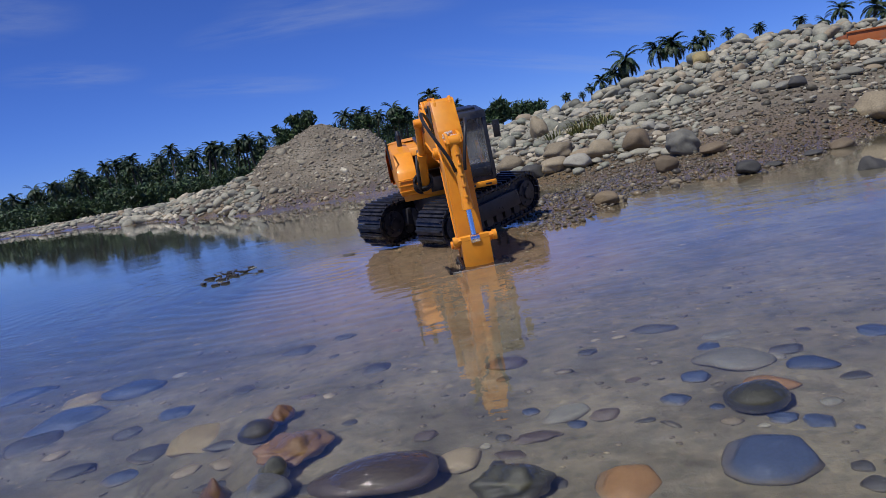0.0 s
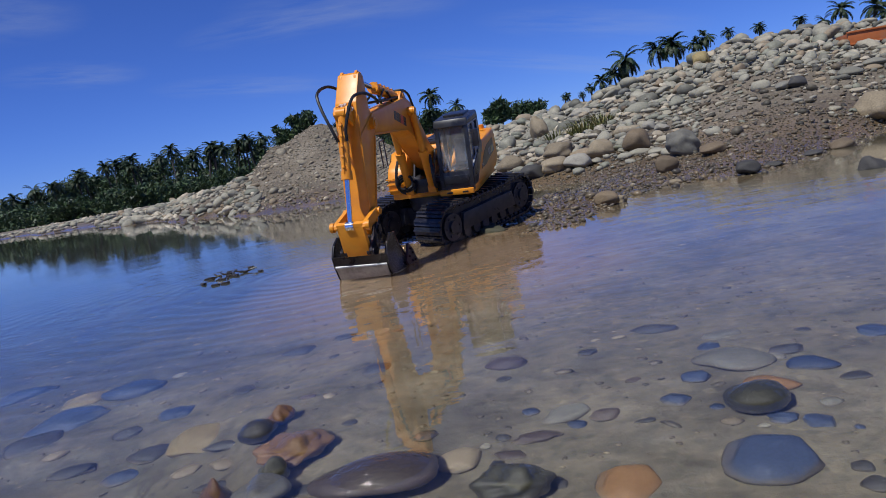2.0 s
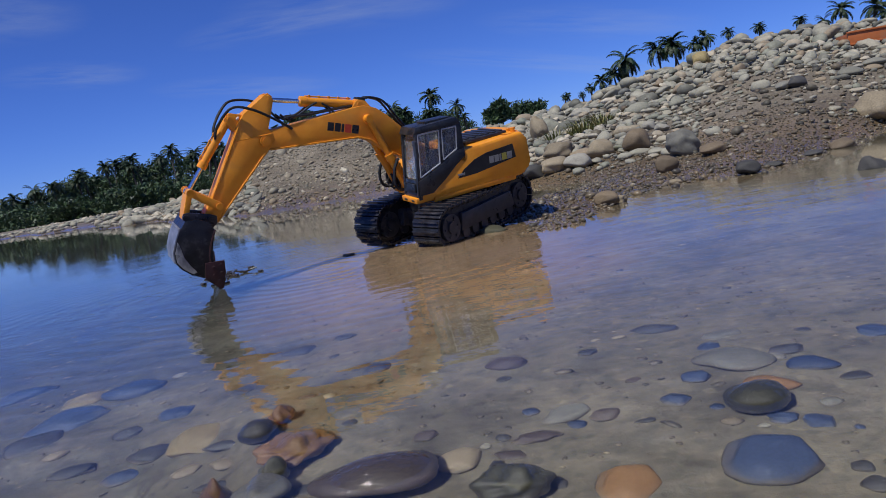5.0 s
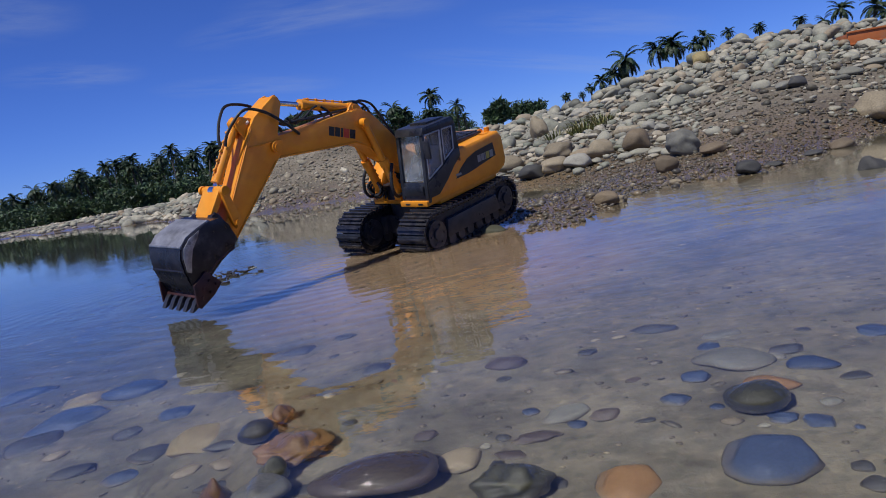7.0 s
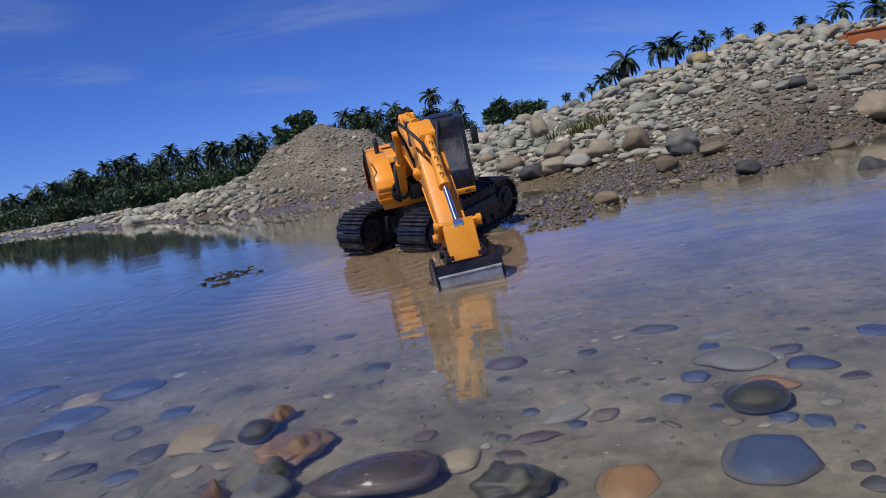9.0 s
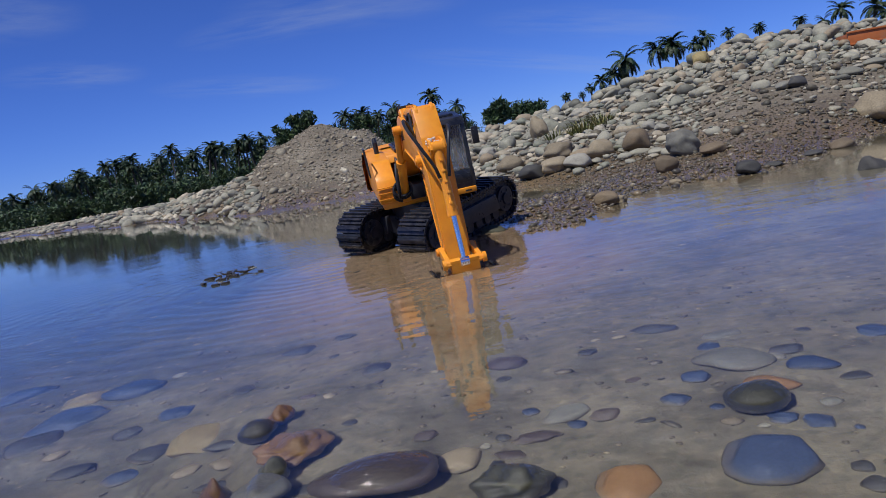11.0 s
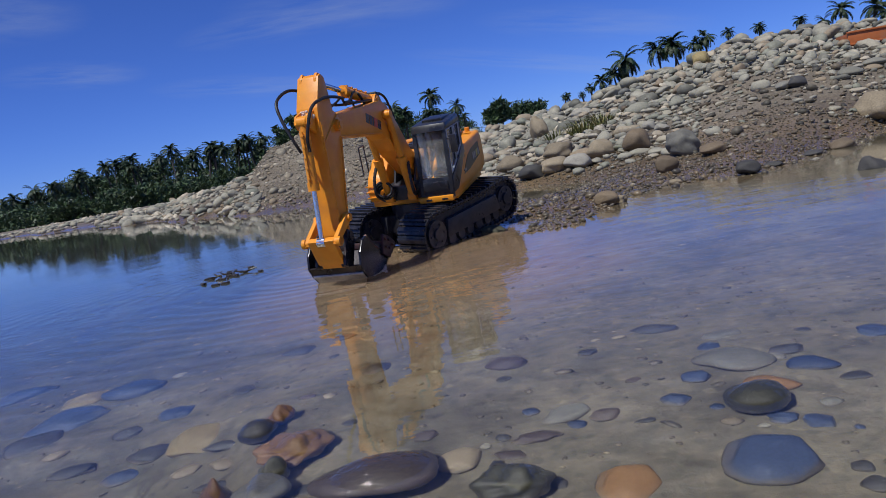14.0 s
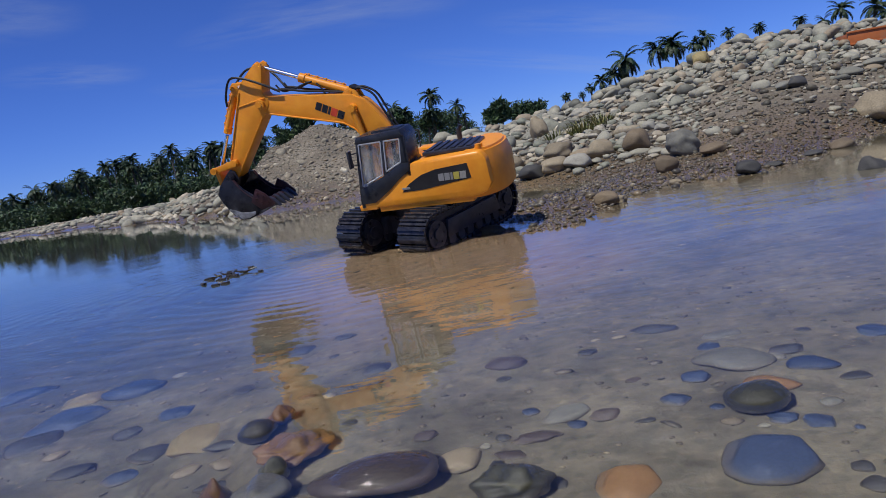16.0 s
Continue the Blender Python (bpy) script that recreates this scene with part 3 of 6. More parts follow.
# cab: posts, roof, panes
CF_T, CF_B, CR, CL, CRT, CZ0, CZ1 = 0.0515, 0.0625, -0.0165, 0.0685, 0.0225, 0.080, 0.1645


def cab_x(z):
    return CF_B + (CF_T - CF_B) * (z - CZ0) / (CZ1 - CZ0)


bm = B()
w = 0.0052
for y in (CRT, CL - w):
    add_slab(bm, [(cab_x(CZ0), CZ0), (cab_x(CZ1), CZ1), (cab_x(CZ1) - w, CZ1), (cab_x(CZ0) - w, CZ0)], y, y + w, 0.0008)
    add_slab(bm, [(CR, 0.112), (CR, CZ1), (CR + 0.007, CZ1), (CR + 0.014, 0.112)], y, y + w, 0.0008)
    add_slab(bm, [(0.017, 0.098), (0.012, CZ1), (0.0165, CZ1), (0.0225, 0.098)], y, y + w, 0.0008)
cab = part("cab_frame", bm, cab_grey, house, "dark grey plastic cab", 40)
bm = B()
add_slab(bm, [(CF_T + 0.003, CZ1 - 0.004), (CF_T - 0.002, CZ1 + 0.006), (CR + 0.004, CZ1 + 0.008), (CR - 0.002, CZ1 - 0.003)], CRT - 0.001, CL + 0.001, 0.003)
add_box(bm, -0.008, 0.030, 0.032, 0.060, CZ1 + 0.005, CZ1 + 0.0095, 0.001)
part("roof", bm, cab_grey, cab)
bm = B()
add_slab(bm, [(cab_x(CZ0) - 0.0005, CZ0 - 0.006), (cab_x(0.101) - 0.0005, 0.101), (cab_x(0.101) - 0.006, 0.101), (cab_x(CZ0) - 0.006, CZ0 - 0.006)], CRT, CL, 0.0008)
add_box(bm, cab_x(0.09) - 0.0005, cab_x(0.09) + 0.0022, CRT + 0.006, CL - 0.006, 0.0845, 0.0965, 0.0008)
part("front_panel", bm, cab_grey, cab)
bm = B()
add_slab(bm, [(0.060, CZ0), (0.058, 0.100), (0.022, 0.114), (-0.004, 0.128), (CR, 0.128), (CR, 0.118), (0.0, 0.108), (0.018, 0.094), (0.040, CZ0)], CL - 0.004, CL + 0.0012, 0.0006)
part("door_panel", bm, cab_grey, cab)
bm = B()
add_box(bm, CR - 0.001, CR + 0.004, CRT, CL, 0.11, CZ1, 0.0006)
part("rear_panel", bm, cab_grey, cab)
bm = B()
add_slab(bm, [(cab_x(0.102) - 0.003, 0.102), (cab_x(0.161) - 0.003, 0.161), (cab_x(0.161) - 0.0038, 0.161), (cab_x(0.102) - 0.0038, 0.102)], CRT + 0.004, CL - 0.004)
g = part("windscreen", bm, cab_glass, cab)
g.visible_shadow = False
for nm, line in (("door_window", [(0.054, 0.104), (0.048, 0.160), (0.0165, 0.160), (0.0225, 0.116)]), ("rear_window", [(0.0165, 0.120), (0.012, 0.160), (-0.010, 0.160), (-0.006, 0.130)])):
    bm = B()
    add_slab(bm, line, CL - 0.0030, CL - 0.0022)
    g = part(nm, bm, cab_glass, cab)
    g.visible_shadow = False
    bm = B()
    for a, b2 in zip(line, line[1:] + line[:1]):
        add_rod(bm, (a[0], CL - 0.0005, a[1]), (b2[0], CL - 0.0005, b2[1]), 0.0011, seg=6)
    part("window_trim", bm, window_grey, cab)
bm = B()
add_slab(bm, [(0.054, 0.104), (0.048, 0.160), (-0.010, 0.160), (-0.006, 0.112)], CRT + 0.0022, CRT + 0.0030)
g = part("far_window", bm, cab_glass, cab)
g.visible_shadow = False
bm = B()
add_slab(bm, [(0.030, 0.080), (0.030, 0.103), (0.010, 0.104), (0.004, 0.138), (-0.004, 0.138), (-0.004, 0.080)], 0.034, 0.056, 0.002)
part("driver_seat", bm, black_plastic, house)
bm = B()
add_rod(bm, (CF_T + 0.002, CL + 0.001, 0.150), (CF_T + 0.010, CL + 0.010, 0.150), 0.001, seg=8)
add_box(bm, CF_T + 0.006, CF_T + 0.0095, CL + 0.006, CL + 0.015, 0.132, 0.155, 0.001)
part("mirror", bm, black_plastic, cab)
box_part("front_sill", (0.040, 0.066, 0.020, 0.0675, 0.070, 0.0775), yellow, house, 0.0015)
for yy in (0.030, 0.052):
    box_part("sill_slot", (0.0655, 0.0666, yy, yy + 0.008, 0.0725, 0.0748), black_plastic, house, 0.0002)

# flank decals
bm = B()
add_slab(bm, [(0.000, 0.0895), (-0.012, 0.1000), (-0.030, 0.1095), (-0.050, 0.1145), (-0.094, 0.1175), (-0.097, 0.098), (-0.060, 0.0935), (-0.030, 0.0900)], 0.0680, 0.0689)
part("flank_decal", bm, decal_black, house, "black swoosh decal with a grey maker's mark")


def mark(parent, x, z, h, y, tilt, colours, run):
    """The maker's mark as five plain blocks."""
    xx = x
    for k, wd in enumerate((0.78, 0.74, 0.30, 0.80, 0.85)):
        bm = B()
        ww = wd * h
        bars = [[(0, 0), (wd, 0), (wd, 1), (0, 1)]]
        for q in bars:
            pts = [(xx + run * (u * h + v * h * tilt), z + v * h) for u, v in q]
            add_slab(bm, pts, y, y + 0.0006)
        part("maker_mark", bm, colours[k], parent)
        xx += run * (ww + 0.12 * h)


mark(house, -0.053, 0.0985, 0.0095, 0.0687, 0.05, [decal_grey, decal_grey, decal_grey, decal_yellow, decal_grey], -1)
box_part("decal_bar", (-0.012, -0.001, 0.0687, 0.0694, 0.0925, 0.0955), decal_grey, house, 0.0001)

# ---- boom
bm = B()
boom_line = [(-0.012, -0.008), (-0.002, -0.017), (0.014, -0.015), (0.075, 0.003), (0.100, 0.0145), (0.118, 0.0165), (0.238, -0.0115), (0.250, -0.0115), (0.2565, -0.004),
             (0.2565, 0.005), (0.249, 0.0115), (0.232, 0.0165), (0.133, 0.0545), (0.117, 0.0600), (0.098, 0.0590), (0.080, 0.0515), (0.020, 0.016), (-0.004, 0.012)]
add_slab(bm, boom_line, -0.0115, 0.0115, 0.0012)
boom = part("boom", bm, yellow, excavator, "yellow boom with a black maker's mark", 35)
bm = B()
for s in (-1, 1):
    rim = [(x, z) for x, z in boom_line]
    for a, b2 in zip(rim[2:6], rim[3:7]):
        add_rod(bm, (a[0], s * 0.0118, a[1] + 0.0008), (b2[0], s * 0.0118, b2[1] + 0.0008), 0.0012, seg=6)
part("weld_rim", bm, yellow, boom)
bm = B()
add_pin(bm, TIP[0], TIP[1], -0.0175, 0.0175, 0.0068, 20)
add_pin(bm, TIP[0], TIP[1], -0.0190, 0.0190, 0.0040, 14)
part("tip_pin", bm, yellow, boom)
bm = B()
add_pin(bm, Q_PIN[0], Q_PIN[1], -0.0195, 0.0195, 0.0058, 20)
add_pin(bm, Q_PIN[0], Q_PIN[1], -0.0210, 0.0210, 0.0034, 14)
part("lift_pin", bm, yellow, boom)
bm = B()
for s in (-1, 1):
    add_slab(bm, [(0.100, 0.056), (0.113, 0.0665), (0.1245, 0.0672), (0.128, 0.062), (0.132, 0.054)], s * 0.0075 - 0.0018, s * 0.0075 + 0.0018, 0.0008)
add_pin(bm, B_PIN[0], B_PIN[1], -0.0105, 0.0105, 0.0034, 14)
part("cylinder_bracket", bm, yellow, boom)
for s in (1, -1):
    mark(boom, (0.164 if s > 0 else 0.130), 0.0215 if s > 0 else 0.0295, 0.0112, 0.0112 if s > 0 else -0.0118, 0.0, [decal_black, decal_black, decal_black, decal_red, decal_black], -1)
bm = B()
for s in (1, -1):
    add_tube(bm, [(0.118, s * 0.006, 0.0665), (0.108, s * 0.0065, 0.0720), (0.088, s * 0.007, 0.0700), (0.070, s * 0.007, 0.0560), (0.050, s * 0.006, 0.0400), (0.020, s * 0.006, 0.0200)], 0.0016)
part("boom_hose", bm, hose_black, boom)
bm = B()
add_box(bm, 0.113, 0.124, -0.009, 0.009, 0.0665, 0.0705, 0.0012)
part("hose_clamp", bm, hose_black, boom)
bm = B()
for s in (1, -1):
    add_tube(bm, [(0.118, s * 0.0045, 0.0615), (0.150, s * 0.006, 0.0520), (0.188, s * 0.009, 0.0400), (0.212, s * 0.012, 0.0345), (0.224, s * 0.013, 0.0305)], 0.0016)
part("boom_pipe", bm, hose_black, boom)
bm = B()
for s in (1, -1):
    add_tube(bm, [(0.229, s * 0.0125, 0.0350), (0.223, s * 0.0120, 0.0318), (0.215, s * 0.0105, 0.0305), (0.200, s * 0.0085, 0.0400), (0.188, s * 0.0068, 0.0510), (0.180, s * 0.0060, 0.0560)], 0.0014)
    add_tube(bm, [(0.173, s * 0.0060, 0.0560), (0.163, s * 0.0068, 0.0520), (0.155, s * 0.0072, 0.0455)], 0.0014)
part("slack_hose", bm, hose_black, boom)

# ---- stick
bm = B()
stick_line = [(-0.0155, 0.0045), (-0.0135, -0.005), (-0.008, -0.0105), (0.010, -0.0115), (0.118, -0.0100), (0.1275, -0.005), (0.1275, 0.006), (0.120, 0.0105), (0.104, 0.0130), (0.004, 0.0390), (-0.012, 0.0405), (-0.030, 0.0365), (-0.0475, 0.0325), (-0.0510, 0.0275), (-0.0490, 0.0200), (-0.040, 0.0155)]
add_slab(bm, stick_line, -0.0125, 0.0125, 0.0012)
stick = part("stick", bm, yellow, excavator, "yellow stick arm", 35)
bm = B()
for s in (-1, 1):
    add_slab(bm, [(-0.034, 0.017), (-0.046, 0.0190), (-0.0520, 0.0235), (-0.0520, 0.0300), (-0.046, 0.0335), (-0.034, 0.0345)], s * 0.0085 - 0.0016, s * 0.0085 + 0.0016, 0.0006)
add_pin(bm, T_PIN[0], T_PIN[1], -0.0118, 0.0118, 0.0030, 14)
part("top_lug", bm, yellow, stick)
bm = B()
for s in (-1, 1):
    add_slab(bm, [(-0.012, 0.038), (-0.003, 0.0545), (0.006, 0.0555), (0.010, 0.050), (0.014, 0.034)], s * 0.0065 - 0.0014, s * 0.0065 + 0.0014, 0.0006)
add_pin(bm, C_PIN[0], C_PIN[1], -0.0095, 0.0095, 0.0028, 12)
part("cylinder_lug", bm, yellow, stick)
bm = B()
for s in (-1, 1):
    add_rod(bm, (0.002, s * 0.0128, 0.0372), (0.102, s * 0.0128, 0.0120), 0.0011, seg=6)
    add_rod(bm, (0.012, s * 0.0128, -0.0095), (0.115, s * 0.0128, -0.0085), 0.0011, seg=6)
    add_rod(bm, (-0.012, s * 0.0128, -0.002), (0.022, s * 0.0128, 0.0300), 0.0009, seg=6)
part("weld_rim", bm, yellow, stick)
bm = B()
add_pin(bm, K_PIN[0], K_PIN[1], -0.0215, 0.0215, 0.0042, 16)
part("crank_pin", bm, yellow, stick)
bm = B()
add_pin(bm, P3[0], P3[1], -0.0185, 0.0185, 0.0055, 16)
part("bucket_pin", bm, black_plastic, stick)
bm = B()
add_tube(bm, [(0.034, -0.005, 0.0500), (0.022, -0.009, 0.0570), (0.000, -0.019, 0.0600), (-0.020, -0.026, 0.0560), (-0.036, -0.025, 0.0350), (-0.039, -0.019, 0.0137), (-0.035, -0.013, -0.010), (-0.031, -0.011, -0.020)], 0.0017)
add_tube(bm, [(0.034, 0.005, 0.0500), (0.020, 0.007, 0.0565), (-0.008, 0.014, 0.0570), (-0.0214, 0.018, 0.0380), (-0.029, 0.017, 0.008), (-0.033, 0.014, -0.0200)], 0.0017)
part("stick_hose", bm, hose_black, stick)
bm = B()
for k in range(60):
    a, r0 = random.uniform(0, math.tau), 0.008 * math.sqrt(random.random())
    p = Vector((-0.004 + r0 * math.cos(a) * 0.8, r0 * math.sin(a) * 1.1, 0.0425))
    bmesh.ops.create_icosphere(bm, subdivisions=1, radius=random.uniform(0.0008, 0.002), matrix=Matrix.Translation(p))
part("sand_clod", bm, grained("pale_sand", (0.55, 0.45, 0.38), (0.7, 0.6, 0.52), 300, 0.9), stick, "pale wet sand lying on the stick")

# ---- bucket linkage
bm = B()
for s in (-1, 1):
    y0 = s * 0.0165
    add_slab(bm, [(-0.005, -0.0035), (0.0, -0.0055), (CRANK, -0.0040), (CRANK + 0.0045, 0), (CRANK, 0.0040), (0.0, 0.0055), (-0.005, 0.0035)], y0 - 0.0025, y0 + 0.0025, 0.0008)
add_pin(bm, CRANK, 0, -0.0225, 0.0225, 0.0036, 16)
for s in (-1, 1):
    add_pin(bm, CRANK, 0, s * 0.0205 - 0.002, s * 0.0205 + 0.002, 0.0052, 16)
crank = part("bell_crank", bm, yellow, excavator)
bm = B()
add_slab(bm, [(-0.004, -0.0035), (LINK + 0.003, -0.0035), (LINK + 0.004, 0.0), (LINK + 0.003, 0.0035), (-0.004, 0.0035)], -0.0150, 0.0150, 0.001)
link = part("bucket_link", bm, yellow, excavator)

# ---- cylinders: barrel and rod slide in each other
def cylinder(name, barrel_len, rod_len, r, ys, ridged=True, rod_mat=None, rod_k=0.52):
    out = []
    for y in ys:
        bm = B()
        add_rod(bm, (0, y, 0), (barrel_len, y, 0), r)
        add_rod(bm, (barrel_len - 0.008, y, 0), (barrel_len + 0.001, y, 0), r * 1.18)
        add_pin(bm, 0, 0, y - r, y + r, r * 1.25, 14)
        if ridged:
            add_rod(bm, (0.010, y, r + 0.0014), (barrel_len - 0.006, y, r + 0.0014), 0.0009, seg=6)
            for k in range(5):
                x = 0.014 + k * (barrel_len - 0.026) / 4
                add_box(bm, x - 0.0012, x + 0.0012, y - 0.0016, y + 0.0016, r - 0.001, r + 0.003, 0.0003)
        barrel = part(name + "_barrel", bm, yellow, excavator)
        bm = B()
        add_rod(bm, (0, y, 0), (rod_len, y, 0), r * rod_k)
        add_pin(bm, 0, 0, y - r * 0.9, y + r * 0.9, r * 0.95, 14)
        out.append((barrel, part(name + "_rod", bm, rod_mat or chrome, excavator, "bright chrome piston rod" if rod_mat is None else "")))
    return out


stick_cyl = cylinder("stick_cylinder", 0.080, 0.075, 0.0058, [0])
bucket_cyl = cylinder("bucket_cylinder", 0.070, 0.055, 0.0052, [0])
lift_cyl = cylinder("lift_cylinder", 0.058, 0.060, 0.0056, [-0.0165, 0.0165], True, yellow, 0.78)
for s in (1, -1):
    bm = B()
    y = ARM_Y + s * 0.0225
    add_tube(bm, [(0.058, y, 0.128), (0.068, y + s * 0.003, 0.112), (0.070, y + s * 0.004, 0.094), (0.062, y + s * 0.003, 0.084), (0.046, y, 0.086), (0.036, y, 0.094)], 0.0019, ridges=0.25)
    part("lift_hose", bm, hose_black, house)

# ---- bucket: shell, side plates, teeth
HALF = 0.0310
shell = [(0.004, -0.034), (-0.006, -0.0410), (-0.019, -0.0465), (-0.034, -0.0510), (-0.0450, -0.0500), (-0.0545, -0.0430), (-0.0625, -0.0320), (-0.0690, -0.0175), (-0.0745, 0.0)]
bm = B()
outer, inner = shell, []
for i, p in enumerate(shell):
    a, b2 = Vector(shell[max(i - 1, 0)]), Vector(shell[min(i + 1, len(shell) - 1)])
    t = (b2 - a).normalized()
    inner.append((p[0] + t.y * 0.0016, p[1] - t.x * 0.0016))
add_slab(bm, outer + inner[::-1], -HALF, HALF)
bmesh.ops.recalc_face_normals(bm, faces=bm.faces)
bucket = part("bucket", bm, bucket_metal, excavator, "dark worn metal digging bucket with teeth", 40)
cheek = [(0.004, -0.034), (0.006, -0.020), (0.000, -0.006), (-0.010, 0.0), (-0.030, -0.0045), (-0.050, -0.0055), (-0.066, -0.002), (-0.0745, 0.0)] + shell[::-1][1:-1]
for s in (-1, 1):
    bm = B()
    add_slab(bm, cheek, s * HALF - 0.0012, s * HALF + 0.0012, 0.0004)
    part("side_plate", bm, bucket_bare, bucket, "scraped grey side plate")
    bm = B()
    add_tube(bm, [(-0.010, s * HALF, 0.0), (-0.030, s * HALF, -0.0075), (-0.050, s * HALF, -0.0095), (-0.066, s * HALF, -0.003)], 0.0017)
    part("side_edge", bm, bucket_red, bucket)
    bm = B()
    add_slab(bm, [(-0.020, -0.0455), (-0.034, -0.0497), (-0.0448, -0.0488), (-0.0540, -0.0420), (-0.0618, -0.0315), (-0.0600, -0.0265), (-0.051, -0.0335), (-0.040, -0.0400), (-0.028, -0.0425)], s * (HALF + 0.0016) - 0.0007, s * (HALF + 0.0016) + 0.0007, 0.0003)
    part("worn_rim", bm, rim_silver, bucket, "bare silvery worn rim of the side plate")
    bm = B()
    add_slab(bm, [(-0.050, -0.016), (-0.049, 0.007), (-0.064, 0.0075), (-0.084, 0.0035), (-0.085, -0.001), (-0.070, -0.018)], s * (HALF + 0.0025) - 0.0014, s * (HALF + 0.0025) + 0.0014, 0.0005)
    for q in ((-0.054, 0.002), (-0.064, 0.002), (-0.056, -0.007), (-0.066, -0.007), (-0.074, -0.002)):
        add_pin(bm, q[0], q[1], s * (HALF + 0.003), s * (HALF + 0.006), 0.0016, 8)
    part("side_cutter", bm, bucket_red, bucket, "dark red bolted side cutter")
    bm = B()
    add_slab(bm, [(0.0075, 0.0), (0.005, 0.0065), (-0.004, 0.0065), (-0.012, -0.002), (-0.006, -0.0395), (0.003, -0.0345), (0.0115, -0.0335), (0.0125, -0.027)], s * 0.0165 - 0.0015, s * 0.0165 + 0.0015, 0.0005)
    add_pin(bm, N_PIN[0], N_PIN[1], s * 0.0155 - 0.004, s * 0.0155 + 0.004, 0.0042, 14)
    add_pin(bm, 0, 0, s * 0.0165 - 0.0035, s * 0.0165 + 0.0035, 0.0050, 14)
    part("hinge_lug", bm, bucket_metal, bucket)
for i, mt in ((1, worn_silver), (4, worn_silver), (6, bucket_metal)):
    bm = B()
    add_rod(bm, (shell[i][0], -HALF + 0.001, shell[i][1]), (shell[i][0], HALF - 0.001, shell[i][1]), 0.0019, seg=10)
    part("back_rib", bm, mt, bucket)
for lo_i, hi_i, mt, lb in ((1, 4, worn_silver, "bare silvery worn back plate"), (4, 7, bucket_metal, "")):
    bm = B()
    seg_pts = shell[lo_i:hi_i + 1]
    off = []
    for i, p in enumerate(seg_pts):
        a, b2 = Vector(seg_pts[max(i - 1, 0)]), Vector(seg_pts[min(i + 1, len(seg_pts) - 1)])
        t = (b2 - a).normalized()
        off.append((p[0] - t.y * 0.0011, p[1] + t.x * 0.0011))
    add_slab(bm, [(p[0], p[1]) for p in seg_pts] + off[::-1], -HALF + 0.0015, HALF - 0.0015)
    bmesh.ops.recalc_face_normals(bm, faces=bm.faces)
    part("wear_plate", bm, mt, bucket, lb)
bm = B()
add_pin(bm, N_PIN[0], N_PIN[1], -0.019, 0.019, 0.0028, 12)
part("link_pin", bm, bucket_metal, bucket)
bm = B()
add_box(bm, -0.0765, -0.0700, -HALF, HALF, -0.0045, 0.0025, 0.0008)
part("cutting_edge", bm, bucket_red, bucket)
bm = B()
add_slab(bm, [(-0.070, -0.0040), (-0.070, 0.0035), (-0.078, 0.0040), (-0.091, 0.0010), (-0.092, -0.0005), (-0.080, -0.0040)], -0.0034, 0.0034, 0.0008)
tooth = part("tooth", bm, black_plastic, bucket)
for k in range(5):
    o = tooth if k == 0 else new("tooth", tooth.data)
    o.parent = bucket
    o.location = (0, -0.0265 + k * 0.01325, 0)


